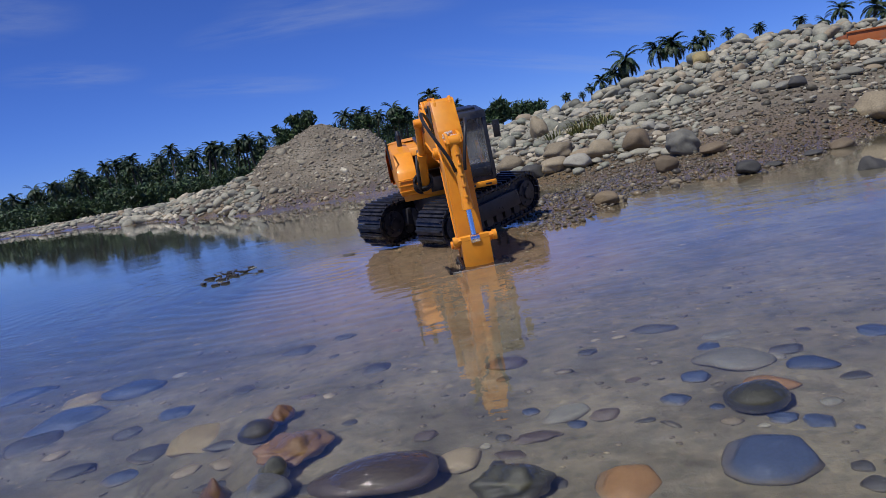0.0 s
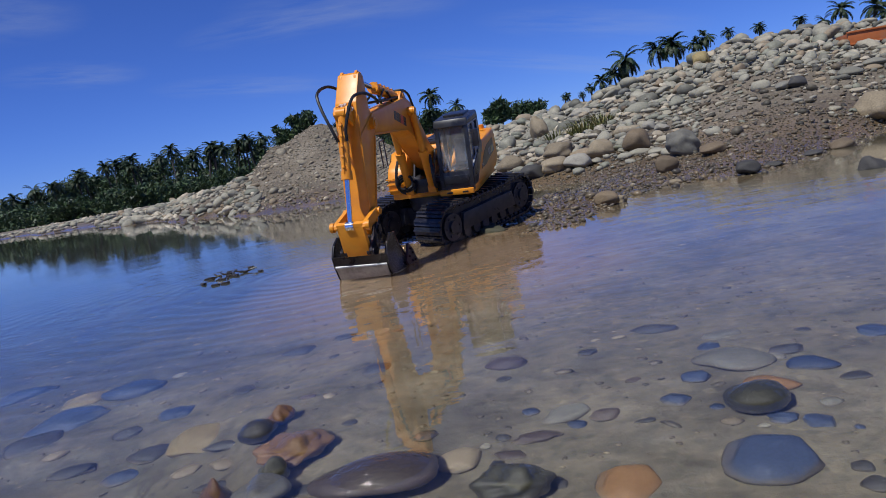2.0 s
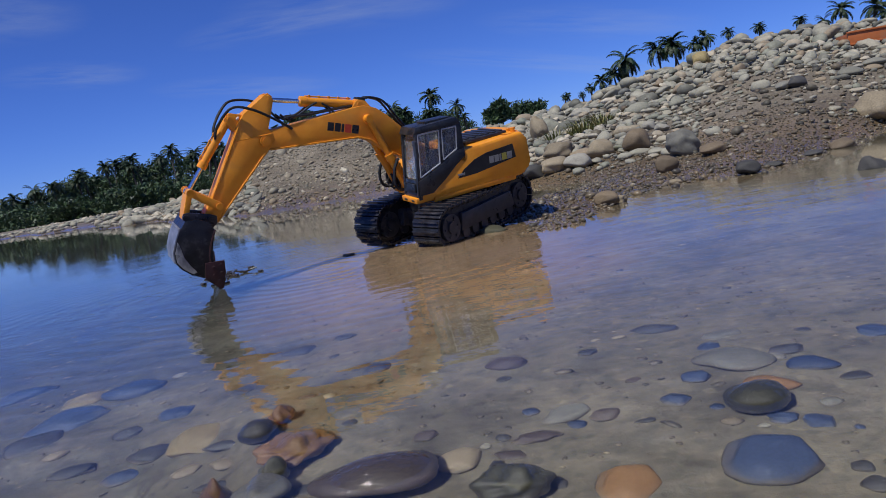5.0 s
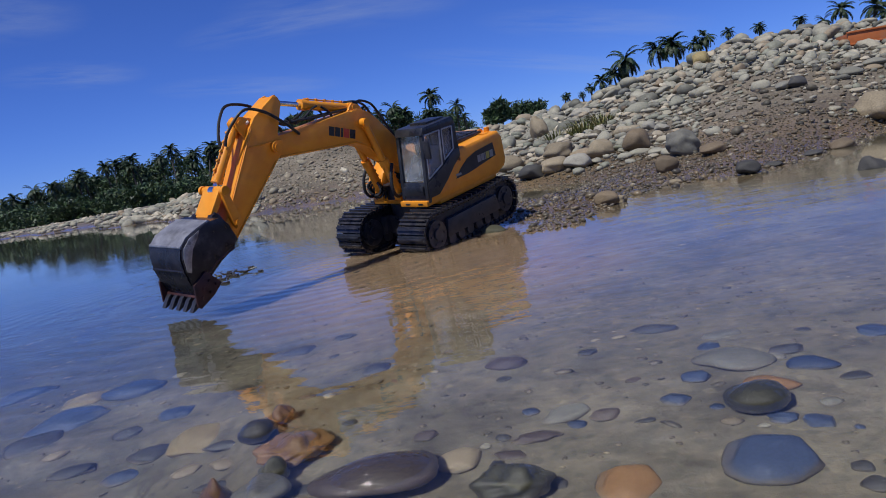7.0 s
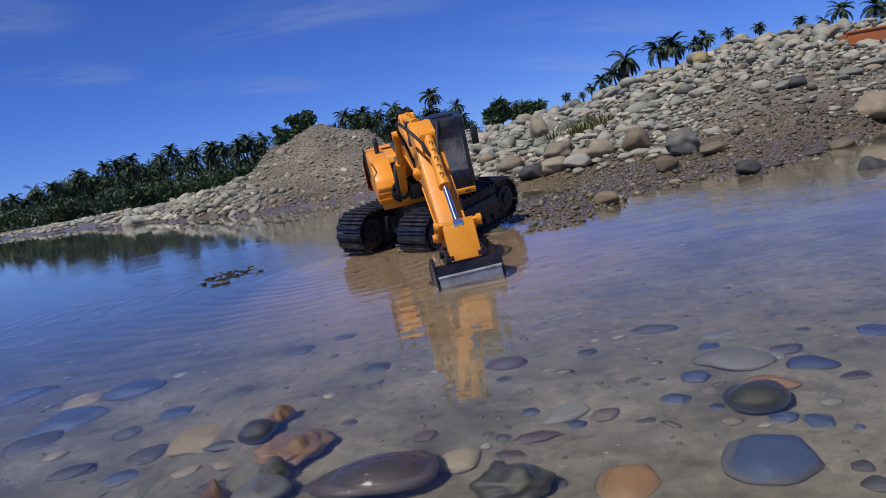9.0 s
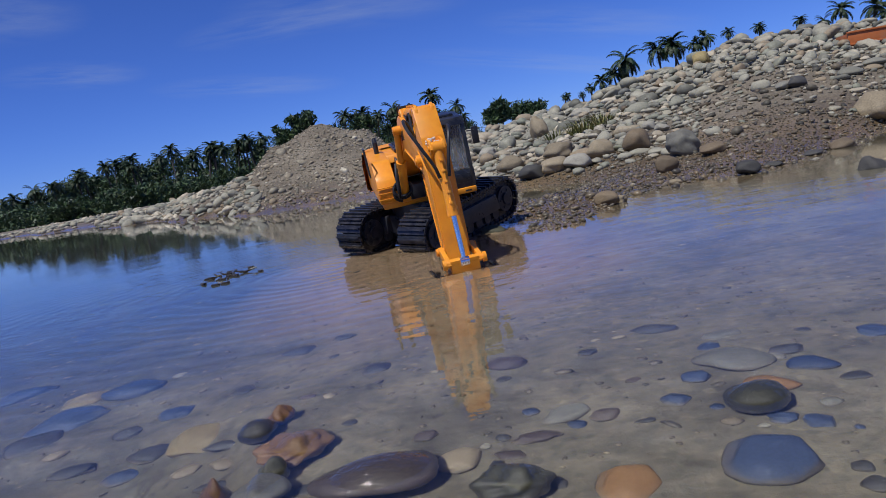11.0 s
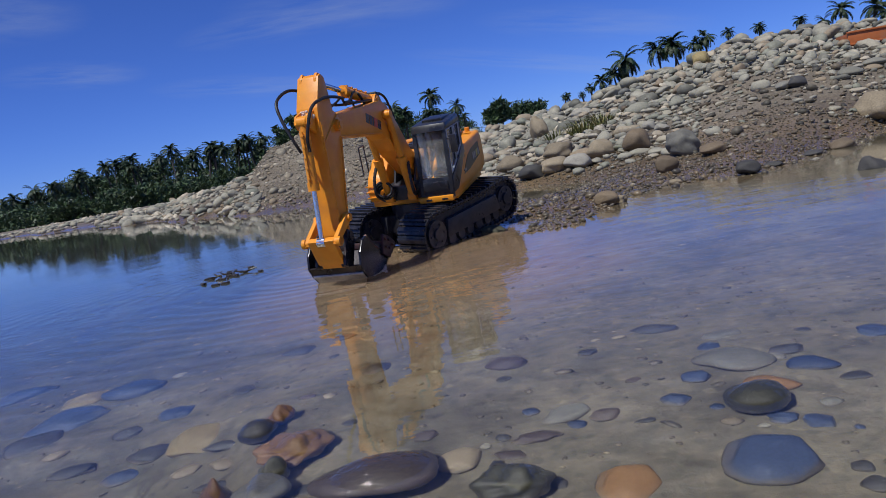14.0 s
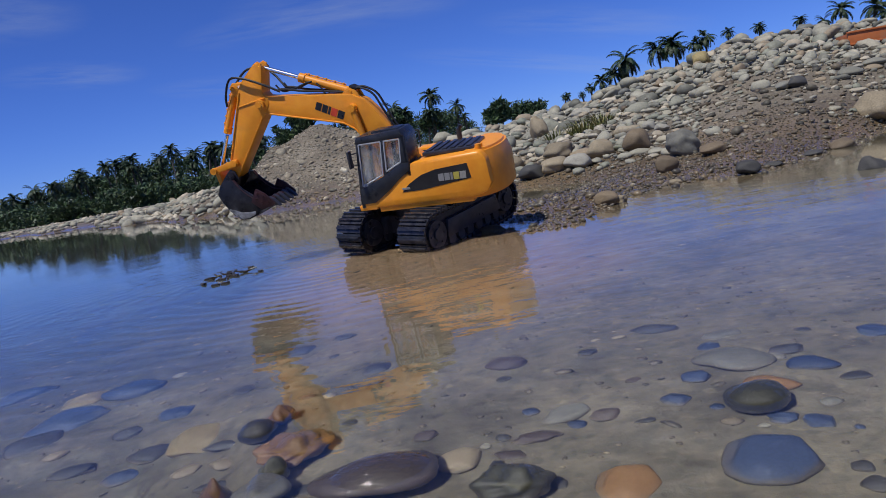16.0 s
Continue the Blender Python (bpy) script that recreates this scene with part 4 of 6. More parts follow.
# ---------------------------------------------------------------- stones
def stone_material(name, stops, rough=0.7, wet=False):
    """Stops of a ramp over a stone's own random number, with veins and speckle on it."""
    m, nt, b = node_mat(name, rough)
    geo = nt.nodes.new("ShaderNodeNewGeometry")
    info = nt.nodes.new("ShaderNodeObjectInfo")
    add = nt.nodes.new("ShaderNodeMath")
    add.operation = "ADD"
    nt.links.new(geo.outputs["Random Per Island"], add.inputs[0])
    nt.links.new(info.outputs["Random"], add.inputs[1])
    fr = nt.nodes.new("ShaderNodeMath")
    fr.operation = "FRACT"
    nt.links.new(add.outputs[0], fr.inputs[0])
    col = ramp(nt, fr.outputs[0], stops)
    big = ramp(nt, noise_tex(nt, 28, 4, 0.6), [(0.3, (0.62, 0.61, 0.6)), (0.7, (1.2, 1.18, 1.15))])
    fine = ramp(nt, noise_tex(nt, 190, 4, 0.7), [(0.3, (0.72, 0.72, 0.72)), (0.7, (1.2, 1.2, 1.2))])
    col = mix(nt, 0.8, col, big, "MULTIPLY")
    col = mix(nt, 0.8, col, fine, "MULTIPLY")
    col = mix(nt, 1.0, col, (0.84, 0.81, 0.70), "MULTIPLY")
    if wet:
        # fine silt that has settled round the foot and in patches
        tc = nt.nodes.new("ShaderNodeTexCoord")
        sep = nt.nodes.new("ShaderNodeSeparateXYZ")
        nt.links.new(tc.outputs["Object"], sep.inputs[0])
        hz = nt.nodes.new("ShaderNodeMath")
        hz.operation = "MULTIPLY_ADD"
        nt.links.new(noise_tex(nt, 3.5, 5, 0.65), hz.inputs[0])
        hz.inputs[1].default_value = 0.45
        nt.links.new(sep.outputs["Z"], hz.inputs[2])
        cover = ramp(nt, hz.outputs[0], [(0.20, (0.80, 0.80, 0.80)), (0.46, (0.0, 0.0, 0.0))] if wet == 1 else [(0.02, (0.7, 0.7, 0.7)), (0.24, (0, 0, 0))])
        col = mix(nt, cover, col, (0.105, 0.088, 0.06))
    nt.links.new(col, b.inputs["Base Color"])
    bump(nt, b, noise_tex(nt, 140, 5, 0.65), 0.25, 0.002)
    if wet == 2:
        b.inputs["Coat Weight"].default_value = 1.0
        b.inputs["Coat Roughness"].default_value = 0.07
        b.inputs["Coat IOR"].default_value = 1.33
        cb = nt.nodes.new("ShaderNodeBump")
        cb.inputs["Strength"].default_value = 0.5
        cb.inputs["Distance"].default_value = 0.004
        nt.links.new(noise_tex(nt, 9, 2), cb.inputs["Height"])
        nt.links.new(cb.outputs[0], b.inputs["Coat Normal"])
    return m


dry_stone = stone_material("dry_river_stone", [(0.0, (0.16, 0.165, 0.15)), (0.2, (0.33, 0.325, 0.285)), (0.4, (0.43, 0.42, 0.365)), (0.55, (0.24, 0.26, 0.22)), (0.7, (0.50, 0.465, 0.39)), (0.82, (0.33, 0.265, 0.19)), (0.93, (0.66, 0.61, 0.52)), (1.0, (0.20, 0.21, 0.205))])
gravel_mat = stone_material("pale_gravel", [(0.0, (0.17, 0.16, 0.13)), (0.3, (0.31, 0.29, 0.235)), (0.6, (0.41, 0.37, 0.295)), (0.82, (0.27, 0.21, 0.14)), (1.0, (0.62, 0.58, 0.49))])
# gravel between cobbles, colour darkened for their shaded gaps and for duller mud
gap_gravel = stone_material("gap_shade_gravel", [(0.0, (0.07, 0.066, 0.055)), (0.35, (0.135, 0.122, 0.096)), (0.7, (0.19, 0.168, 0.128)), (0.92, (0.13, 0.10, 0.07)), (1.0, (0.42, 0.39, 0.33))], 0.6)
wet_gravel = stone_material("wet_gravel", [(0.0, (0.075, 0.068, 0.055)), (0.4, (0.17, 0.145, 0.105)), (0.7, (0.23, 0.18, 0.115)), (0.9, (0.12, 0.11, 0.095)), (1.0, (0.40, 0.36, 0.29))], 0.38)
# slate's blue is the sky's reflection over sunk stones, put into their colour
TINTS = dict(umber=(0.21, 0.165, 0.115), slate=(0.055, 0.083, 0.185), grey=(0.24, 0.24, 0.225), olive=(0.09, 0.09, 0.055), orange=(0.36, 0.205, 0.085), pale=(0.36, 0.35, 0.32), tan=(0.33, 0.28, 0.205),
             dark=(0.075, 0.075, 0.078), brown=(0.125, 0.098, 0.088), rust=(0.27, 0.135, 0.05), yellow=(0.36, 0.29, 0.14))
WORDS = dict(umber="brown weathered round river boulder", slate="smooth river stone with reflected sky blue put into its colour", grey="flat grey river stone", olive="dark olive-green wet river stone", orange="orange-brown smooth river stone", pale="pale whitish smooth river stone",
             tan="tan smooth river stone", dark="dark grey wet river stone", brown="purplish brown smooth river stone", rust="small rust-brown wet river stone", yellow="yellowish smooth river stone")


def shade(c, k):
    return tuple(min(v * k, 1) for v in c)


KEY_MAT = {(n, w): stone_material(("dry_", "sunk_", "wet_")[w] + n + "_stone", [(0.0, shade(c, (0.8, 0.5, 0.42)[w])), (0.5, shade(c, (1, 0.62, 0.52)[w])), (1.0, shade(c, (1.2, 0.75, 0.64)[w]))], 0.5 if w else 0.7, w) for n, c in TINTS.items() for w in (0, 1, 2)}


def stone_shape(seed, level):
    """A water-worn stone of size 1: a lumpy, slightly flattened and faceted ball."""
    rng = np.random.default_rng(seed)
    bm = bmesh.new()
    bmesh.ops.create_icosphere(bm, subdivisions=level, radius=0.5)
    v = np.array([p.co[:] for p in bm.verts])
    f = [[q.index for q in p.verts] for p in bm.faces]
    bm.free()
    n = v / np.linalg.norm(v, axis=1)[:, None]
    r = np.ones(len(v))
    for k in range(8):
        d = rng.normal(size=3)
        d /= np.linalg.norm(d)
        lim = rng.uniform(0.60, 0.90)
        r = np.minimum(r, lim / np.maximum(n @ d, 1e-3) * 0.8 + r * 0.2)
    for k in range(4):
        d = rng.normal(size=3) * rng.uniform(1.5, 4)
        r += 0.05 * np.sin(n @ d + rng.uniform(0, 6))
    out = n * np.clip(r, 0.5, 1.15)[:, None] * 0.5
    return out / (np.abs(out).max(0) * 2), f


def slab_shape(seed, level):
    """A broken, half-rounded stone: cut by a few flat faces, mostly upright."""
    v, f = stone_shape(seed, level)
    rng = np.random.default_rng(seed + 500)
    for k in range(5):
        a = k * 1.2566 + rng.uniform(-0.5, 0.5)
        d = np.array([math.cos(a), math.sin(a), rng.uniform(-0.1, 0.5)])
        d /= np.linalg.norm(d)
        over = np.maximum(v @ d - rng.uniform(0.28, 0.42), 0)
        v = v - over[:, None] * d * 0.5
    return v / (np.abs(v).max(0) * 2), f


SHAPES2 = [slab_shape(40 + k, 4) for k in range(10)]
ROUND = [stone_shape(20 + k, 4) for k in range(10)]
SHAPES1 = [slab_shape(60 + k, 2) for k in range(8)]
SHAPES0 = [slab_shape(80 + k, 1) for k in range(6)]
KEY_MESH = {}


def stone_mesh(k, level, material):
    key = (k, level, material.name)
    if key not in KEY_MESH:
        v, f = (SHAPES0, SHAPES1, SHAPES2, ROUND)[level][k]
        me = bpy.data.meshes.new("stone")
        me.from_pydata(v.tolist(), [], f)
        me.shade_smooth()
        me.materials.append(material)
        KEY_MESH[key] = me
    return KEY_MESH[key]


key_count = [0]
KEY_AT = []


def cobble(x, y, w, d, tint, wet, h=0.0):
    """One stone that can be told from the rest: 0 on the shore, 1 half buried under water, 2 with its wet top out of the water."""
    key_count[0] += 1
    k = key_count[0]
    big = max(w, d) > 0.012
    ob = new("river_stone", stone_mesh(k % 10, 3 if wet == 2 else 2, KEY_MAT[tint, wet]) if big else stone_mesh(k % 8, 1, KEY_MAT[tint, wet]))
    floor_z = float(land_height(x, y))
    if wet == 2:
        w, d = w * 1.12, d * 1.12
        h = max(0.007 - floor_z, 0.55 * min(w, d))
        z = 0.0045 - 0.5 * h
    elif wet == 1:
        h = 0.42 * min(w, d)
        z = min(floor_z + 0.06 * h, -0.001 - 0.5 * h)
    else:
        z = floor_z + h * 0.30
    ob.matrix_basis = Matrix.Translation((x, y, z)) @ rot("Z", (k * 47) % 40 - 20) @ rot("X", (k * 31) % 10 - 5) @ Matrix.Diagonal((w * 1.06, d * 1.06, h, 1))
    KEY_AT.append((x, y, 0.5 * max(w, d)))
    tagged(ob, WORDS[tint] + (" under shallow water" if wet else " on the shore"), "stone", "stones in the shallows" if wet else "boulders on the shore")


cobble(-0.041, 0.277, 0.048, 0.035, "brown", 2)
cobble(-0.084, 0.321, 0.033, 0.037, "orange", 2)
cobble(-0.086, 0.298, 0.013, 0.014, "olive", 2)
cobble(-0.088, 0.279, 0.021, 0.020, "grey", 2)
cobble(-0.106, 0.352, 0.017, 0.019, "dark", 2)
cobble(-0.097, 0.370, 0.014, 0.015, "rust", 2)
cobble(-0.109, 0.286, 0.014, 0.013, "rust", 2)
cobble(-0.146, 0.384, 0.039, 0.042, "yellow", 1)
cobble(-0.124, 0.358, 0.025, 0.014, "dark", 1)
cobble(-0.120, 0.336, 0.014, 0.016, "tan", 1)
cobble(-0.071, 0.283, 0.009, 0.010, "dark", 1)
cobble(-0.277, 0.531, 0.034, 0.037, "yellow", 1)
cobble(-0.009, 0.285, 0.020, 0.022, "tan", 1)
cobble(0.098, 0.240, 0.034, 0.038, "slate", 1)
cobble(0.114, 0.285, 0.022, 0.024, "olive", 2)
cobble(0.126, 0.302, 0.021, 0.023, "orange", 1)
cobble(0.117, 0.270, 0.012, 0.013, "slate", 1)
cobble(0.126, 0.261, 0.011, 0.013, "slate", 1)
cobble(0.136, 0.251, 0.004, 0.004, "slate", 1)
cobble(0.128, 0.341, 0.035, 0.038, "grey", 1)
cobble(0.105, 0.329, 0.016, 0.017, "slate", 1)
cobble(0.088, 0.308, 0.013, 0.015, "slate", 1)
cobble(0.100, 0.291, 0.007, 0.007, "slate", 1)
cobble(0.126, 0.368, 0.013, 0.014, "slate", 1)
cobble(0.153, 0.341, 0.017, 0.014, "dark", 1)
cobble(0.153, 0.318, 0.020, 0.022, "slate", 1)
cobble(0.146, 0.335, 0.008, 0.009, "pale", 1)
cobble(0.139, 0.385, 0.023, 0.013, "grey", 1)
cobble(0.115, 0.418, 0.032, 0.021, "dark", 1)
cobble(0.108, 0.266, 0.005, 0.005, "pale", 1)
cobble(0.099, 0.274, 0.009, 0.008, "tan", 1)
cobble(0.069, 0.289, 0.009, 0.005, "dark", 1)
cobble(0.026, 0.322, 0.008, 0.009, "slate", 1)
cobble(0.041, 0.315, 0.026, 0.018, "grey", 1)
cobble(0.056, 0.304, 0.014, 0.014, "brown", 1)
cobble(0.043, 0.301, 0.009, 0.010, "slate", 1)
cobble(0.025, 0.294, 0.022, 0.012, "brown", 1)
cobble(0.003, 0.294, 0.005, 0.006, "pale", 1)
cobble(0.011, 0.299, 0.007, 0.008, "dark", 1)
cobble(0.012, 0.282, 0.014, 0.009, "brown", 1)
cobble(0.006, 0.275, 0.006, 0.007, "dark", 1)
cobble(0.009, 0.248, 0.027, 0.024, "olive", 2)
cobble(0.026, 0.250, 0.008, 0.009, "dark", 1)
cobble(0.049, 0.242, 0.025, 0.027, "orange", 1)
cobble(0.121, 0.224, 0.008, 0.008, "dark", 1)
cobble(0.119, 0.213, 0.010, 0.011, "dark", 1)
cobble(0.201, 0.348, 0.020, 0.022, "slate", 1)
cobble(0.175, 0.368, 0.008, 0.009, "dark", 1)
cobble(0.025, 0.400, 0.026, 0.027, "brown", 1)
cobble(0.019, 0.374, 0.008, 0.009, "dark", 1)
cobble(-0.022, 0.317, 0.013, 0.012, "brown", 1)
cobble(-0.054, 0.444, 0.020, 0.023, "dark", 1)
cobble(-0.120, 0.545, 0.025, 0.027, "dark", 1)
cobble(-0.045, 0.548, 0.010, 0.011, "rust", 1)
cobble(-0.214, 0.549, 0.012, 0.013, "pale", 1)
cobble(-0.091, 0.409, 0.010, 0.010, "brown", 1)
cobble(-0.087, 0.559, 0.019, 0.019, "dark", 1)
cobble(-0.268, 0.481, 0.050, 0.055, "slate", 1)
cobble(-0.238, 0.529, 0.057, 0.047, "slate", 1)
cobble(-0.270, 0.442, 0.039, 0.043, "dark", 1)
cobble(-0.216, 0.382, 0.027, 0.020, "dark", 1)
cobble(-0.182, 0.363, 0.022, 0.019, "slate", 1)
cobble(-0.173, 0.382, 0.025, 0.023, "dark", 1)
cobble(-0.140, 0.342, 0.014, 0.016, "tan", 1)
cobble(-0.241, 0.411, 0.013, 0.014, "tan", 1)
cobble(-0.116, 0.313, 0.023, 0.012, "dark", 1)
cobble(-0.142, 0.460, 0.018, 0.020, "dark", 1)
cobble(-0.182, 0.446, 0.024, 0.024, "slate", 1)
cobble(-0.204, 0.428, 0.022, 0.022, "dark", 1)
cobble(-0.060, 0.351, 0.009, 0.010, "dark", 1)
cobble(0.069, 0.395, 0.013, 0.012, "dark", 1)
cobble(0.161, 0.297, 0.012, 0.011, "dark", 1)
cobble(0.139, 0.276, 0.009, 0.008, "grey", 1)
cobble(0.078, 0.339, 0.008, 0.007, "brown", 1)
cobble(-0.354, 0.581, 0.044, 0.048, "slate", 1)
cobble(0.072, 1.022, 0.042, 0.034, "olive", 0, 0.024)
cobble(-0.134, 1.050, 0.026, 0.024, "dark", 0, 0.013)
cobble(0.565, 1.648, 0.072, 0.065, "grey", 0, 0.076)
cobble(0.533, 1.867, 0.078, 0.070, "umber", 0, 0.066)
cobble(0.442, 2.832, 0.075, 0.067, "tan", 0, 0.111)
cobble(0.224, 2.685, 0.070, 0.063, "pale", 0, 0.050)
cobble(1.050, 1.712, 0.108, 0.100, "tan", 0, 0.078)
cobble(0.500, 1.167, 0.041, 0.037, "dark", 0, 0.028)
cobble(0.638, 1.222, 0.019, 0.017, "pale", 0, 0.010)
cobble(0.754, 1.350, 0.050, 0.045, "umber", 0, 0.029)
cobble(0.251, 1.081, 0.036, 0.032, "umber", 0, 0.024)
cobble(0.274, 1.096, 0.021, 0.019, "tan", 0, 0.015)
cobble(0.403, 1.230, 0.022, 0.020, "tan", 0, 0.013)
cobble(0.262, 1.888, 0.073, 0.066, "dark", 0, 0.042)
cobble(0.577, 0.962, 0.038, 0.034, "dark", 0, 0.042)
cobble(0.318, 1.863, 0.087, 0.078, "tan", 0, 0.041)
cobble(0.234, 2.125, 0.082, 0.074, "tan", 0, 0.054)
cobble(0.369, 1.833, 0.072, 0.065, "pale", 0, 0.044)
cobble(0.450, 1.922, 0.076, 0.068, "tan", 0, 0.057)
cobble(0.582, 1.514, 0.062, 0.056, "umber", 0, 0.030)
cobble(0.451, 1.416, 0.041, 0.037, "umber", 0, 0.038)
cobble(0.360, 2.030, 0.095, 0.086, "tan", 0, 0.052)
cobble(0.726, 3.369, 0.106, 0.095, "pale", 0, 0.064)
cobble(0.647, 2.130, 0.044, 0.040, "pale", 0, 0.030)
cobble(0.642, 2.006, 0.039, 0.035, "pale", 0, 0.028)
cobble(1.451, 3.768, 0.105, 0.095, "yellow", 0, 0.095)
cobble(0.674, 1.297, 0.034, 0.030, "dark", 0, 0.012)
cobble(0.565, 1.217, 0.031, 0.028, "dark", 0, 0.011)
cobble(1.043, 2.048, 0.053, 0.048, "dark", 0, 0.035)
cobble(1.012, 2.072, 0.046, 0.041, "grey", 0, 0.027)
TRAY_AT = (1.657, 2.819, 3.27)
KEY_AT += [(TRAY_AT[0] + 0.045 * k, TRAY_AT[1] - 0.01 * k, 0.05) for k in range(8)]
TUFT_AT = (0.540, 2.504)


def free_spots(rng, n, pick, size, gap, taken=()):
    """Dart throwing: (x, y, size) with stones kept apart by gap times their mean size."""
    cell = {}
    got = []

    def near(x, y, s):
        ci, cj = int(x / 0.25), int(y / 0.25)
        for i in range(ci - 1, ci + 2):
            for j in range(cj - 1, cj + 2):
                for (a, b, q) in cell.get((i, j), ()):
                    if (a - x) ** 2 + (b - y) ** 2 < (gap * 0.5 * (s + q)) ** 2:
                        return True
        return False

    for a, b, q in taken:
        cell.setdefault((int(a / 0.25), int(b / 0.25)), []).append((a, b, q * 2))
    darts = [pick(rng) for _ in range(n)]
    heights = land_height(np.array([p[0] for p in darts]), np.array([p[1] for p in darts]), 0.0)
    for (x, y), zz in zip(darts, heights):
        s = size(rng, x, y, float(zz))
        if s <= 0 or near(x, y, s):
            continue
        cell.setdefault((int(x / 0.25), int(y / 0.25)), []).append((x, y, s))
        got.append((x, y, s))
    return got


def polar(rng, a0, a1, r0, r1):
    a, r = radians(rng.uniform(a0, a1)), math.sqrt(rng.uniform(r0 * r0, r1 * r1))
    return r * math.sin(a), r * math.cos(a)


def strewn(name, spots, shapes, material, rng, label, category, flat=(0.32, 0.7), sink=0.3, stack=None):
    """Many stones joined in one mesh: what nobody would count."""
    if not spots:
        return None
    xy = np.array(spots)
    z = land_height(xy[:, 0], xy[:, 1])
    if stack is not None:
        z = z + np.array(stack)
    V, F, base = [], [], 0
    for (x, y, s), zz in zip(spots, z):
        v, f = shapes[rng.integers(len(shapes))]
        dims = np.array([s * rng.uniform(0.85, 1.25), s * rng.uniform(0.6, 0.95), s * rng.uniform(*flat)])
        m = np.array((Euler((rng.normal() * 0.28, rng.normal() * 0.28, rng.uniform(0, 6.28))).to_matrix()))
        V.append((v * dims) @ m.T + (x, y, zz + dims[2] * (0.5 - sink)))
        F += [(p[0] + base, p[1] + base, p[2] + base) for p in f]
        base += len(v)
    ob = array_mesh(name, np.vstack(V).tolist(), F, material)
    return tagged(ob, label, category, kind="stuff")


rng = np.random.default_rng(7)


def bank_size(g, x, y, zz):
    r, a = math.hypot(x, y), math.degrees(math.atan2(x, y))
    if zz < 0.012:
        return 0
    mud = min(1.0, 1.6 * max(0.0, 1 - abs(a - 26) / 9) * max(0.0, 1 - abs(r - 2.1) / 0.75))
    edge = np.clip((r - 1.72) / 0.25, 0, 1) if a > 11 else np.clip((zz - 0.012) / 0.03, 0, 1)
    patch = grid_noise(np.array(x * 3.1), np.array(y * 3.1), 9) + 0.5
    if g.random() > edge * (1 - 0.92 * mud) * (0.55 + 0.9 * patch if a > 13 else 1.2):
        return 0
    s = g.lognormal(math.log(0.0138 * r), 0.48)
    if mud > 0.3:
        s *= 0.55
    return float(np.clip(s, 0.014, 0.034 * r))


bank = free_spots(rng, 30000, lambda g: polar(g, 1.5, 46, 1.72, 5.2), bank_size, 0.80, KEY_AT)
bank.sort(key=lambda p: math.hypot(p[0], p[1]))
near_bank = [p for p in bank if p[2] > 0.028 and math.hypot(p[0], p[1]) < 3.0 and math.degrees(math.atan2(p[0], p[1])) < 35][:230]
chosen = set(near_bank)
for k, (x, y, s) in enumerate(near_bank):
    ob = new("cobble", stone_mesh(k % 8, 1, dry_stone))
    h = s * rng.uniform(0.35, 0.7)
    ob.matrix_basis = (Matrix.Translation((x, y, float(land_height(x, y)) + h * 0.2)) @ rot("Z", rng.uniform(0, 360)) @ rot("X", rng.normal() * 14)
                       @ Matrix.Diagonal((s * rng.uniform(0.9, 1.3), s * rng.uniform(0.65, 0.95), h, 1)))
    tagged(ob, "smooth dry grey river cobble lying on the bank", "stone", "cobbles on the bank")
strewn("cobble_bank", [p for p in bank if p not in chosen], SHAPES1, dry_stone, rng, "heaped pale grey dry river cobbles along the bank", "cobbles", sink=0.28)
upper = free_spots(rng, 5200, lambda g: polar(g, 5, 46, 3.0, 5.2), lambda g, x, y, zz: float(np.clip(g.lognormal(math.log(0.0125 * math.hypot(x, y)), 0.42), 0.022, 0.105)), 1.1, KEY_AT)
strewn("cobble_heap", upper, SHAPES1, dry_stone, rng, "upper layer of loose pale river cobbles on the heap", "cobbles", sink=0.05, stack=[0.016] * len(upper))


def row_size(g, x, y, zz):
    r, a = math.hypot(x, y), math.degrees(math.atan2(x, y))
    if zz < 0.008 or zz > 0.23:
        return 0
    keep = 1.0 if zz < 0.12 or a < -15.5 else 0.35
    if g.random() > keep:
        return 0
    return float(np.clip(g.lognormal(math.log(0.055 + 0.006 * max(r - 5, 0)), 0.45), 0.025, 0.17))


row = free_spots(rng, 7500, lambda g: polar(g, -25, -13.2, 3.4, 9.5), row_size, 0.85)
strewn("cobble_row", row, SHAPES1, dry_stone, rng, "row of pale river cobbles along the far shore", "cobbles")
far_row = free_spots(rng, 900, lambda g: polar(g, -32, -22, 7, 30), lambda g, x, y, zz: float(g.uniform(0.06, 0.2)) if 0.01 < zz < 0.16 else 0, 1.1)
strewn("far_cobbles", far_row, SHAPES0, dry_stone, rng, "scattered pale stones on the far sandy shore", "cobbles")


def mound_size(g, x, y, zz):
    if zz < 0.01:
        return 0
    s = g.lognormal(math.log(0.0150), 0.68)
    if zz < 0.1 and g.random() < 0.06:
        s *= 2.6
    return float(np.clip(s, 0.008, 0.085))


mound = free_spots(rng, 15000, lambda g: polar(g, -16, 3, 2.9, 5.9), mound_size, 1.0)
strewn("mound_gravel", mound, SHAPES0, gravel_mat, rng, "loose grey-brown gravel covering the heap", "gravel")


def spit_size(g, x, y, zz):
    if zz < -0.006 or zz > 0.12:
        return 0
    return float(np.clip(g.lognormal(math.log(0.0058), 0.6), 0.002, 0.026))


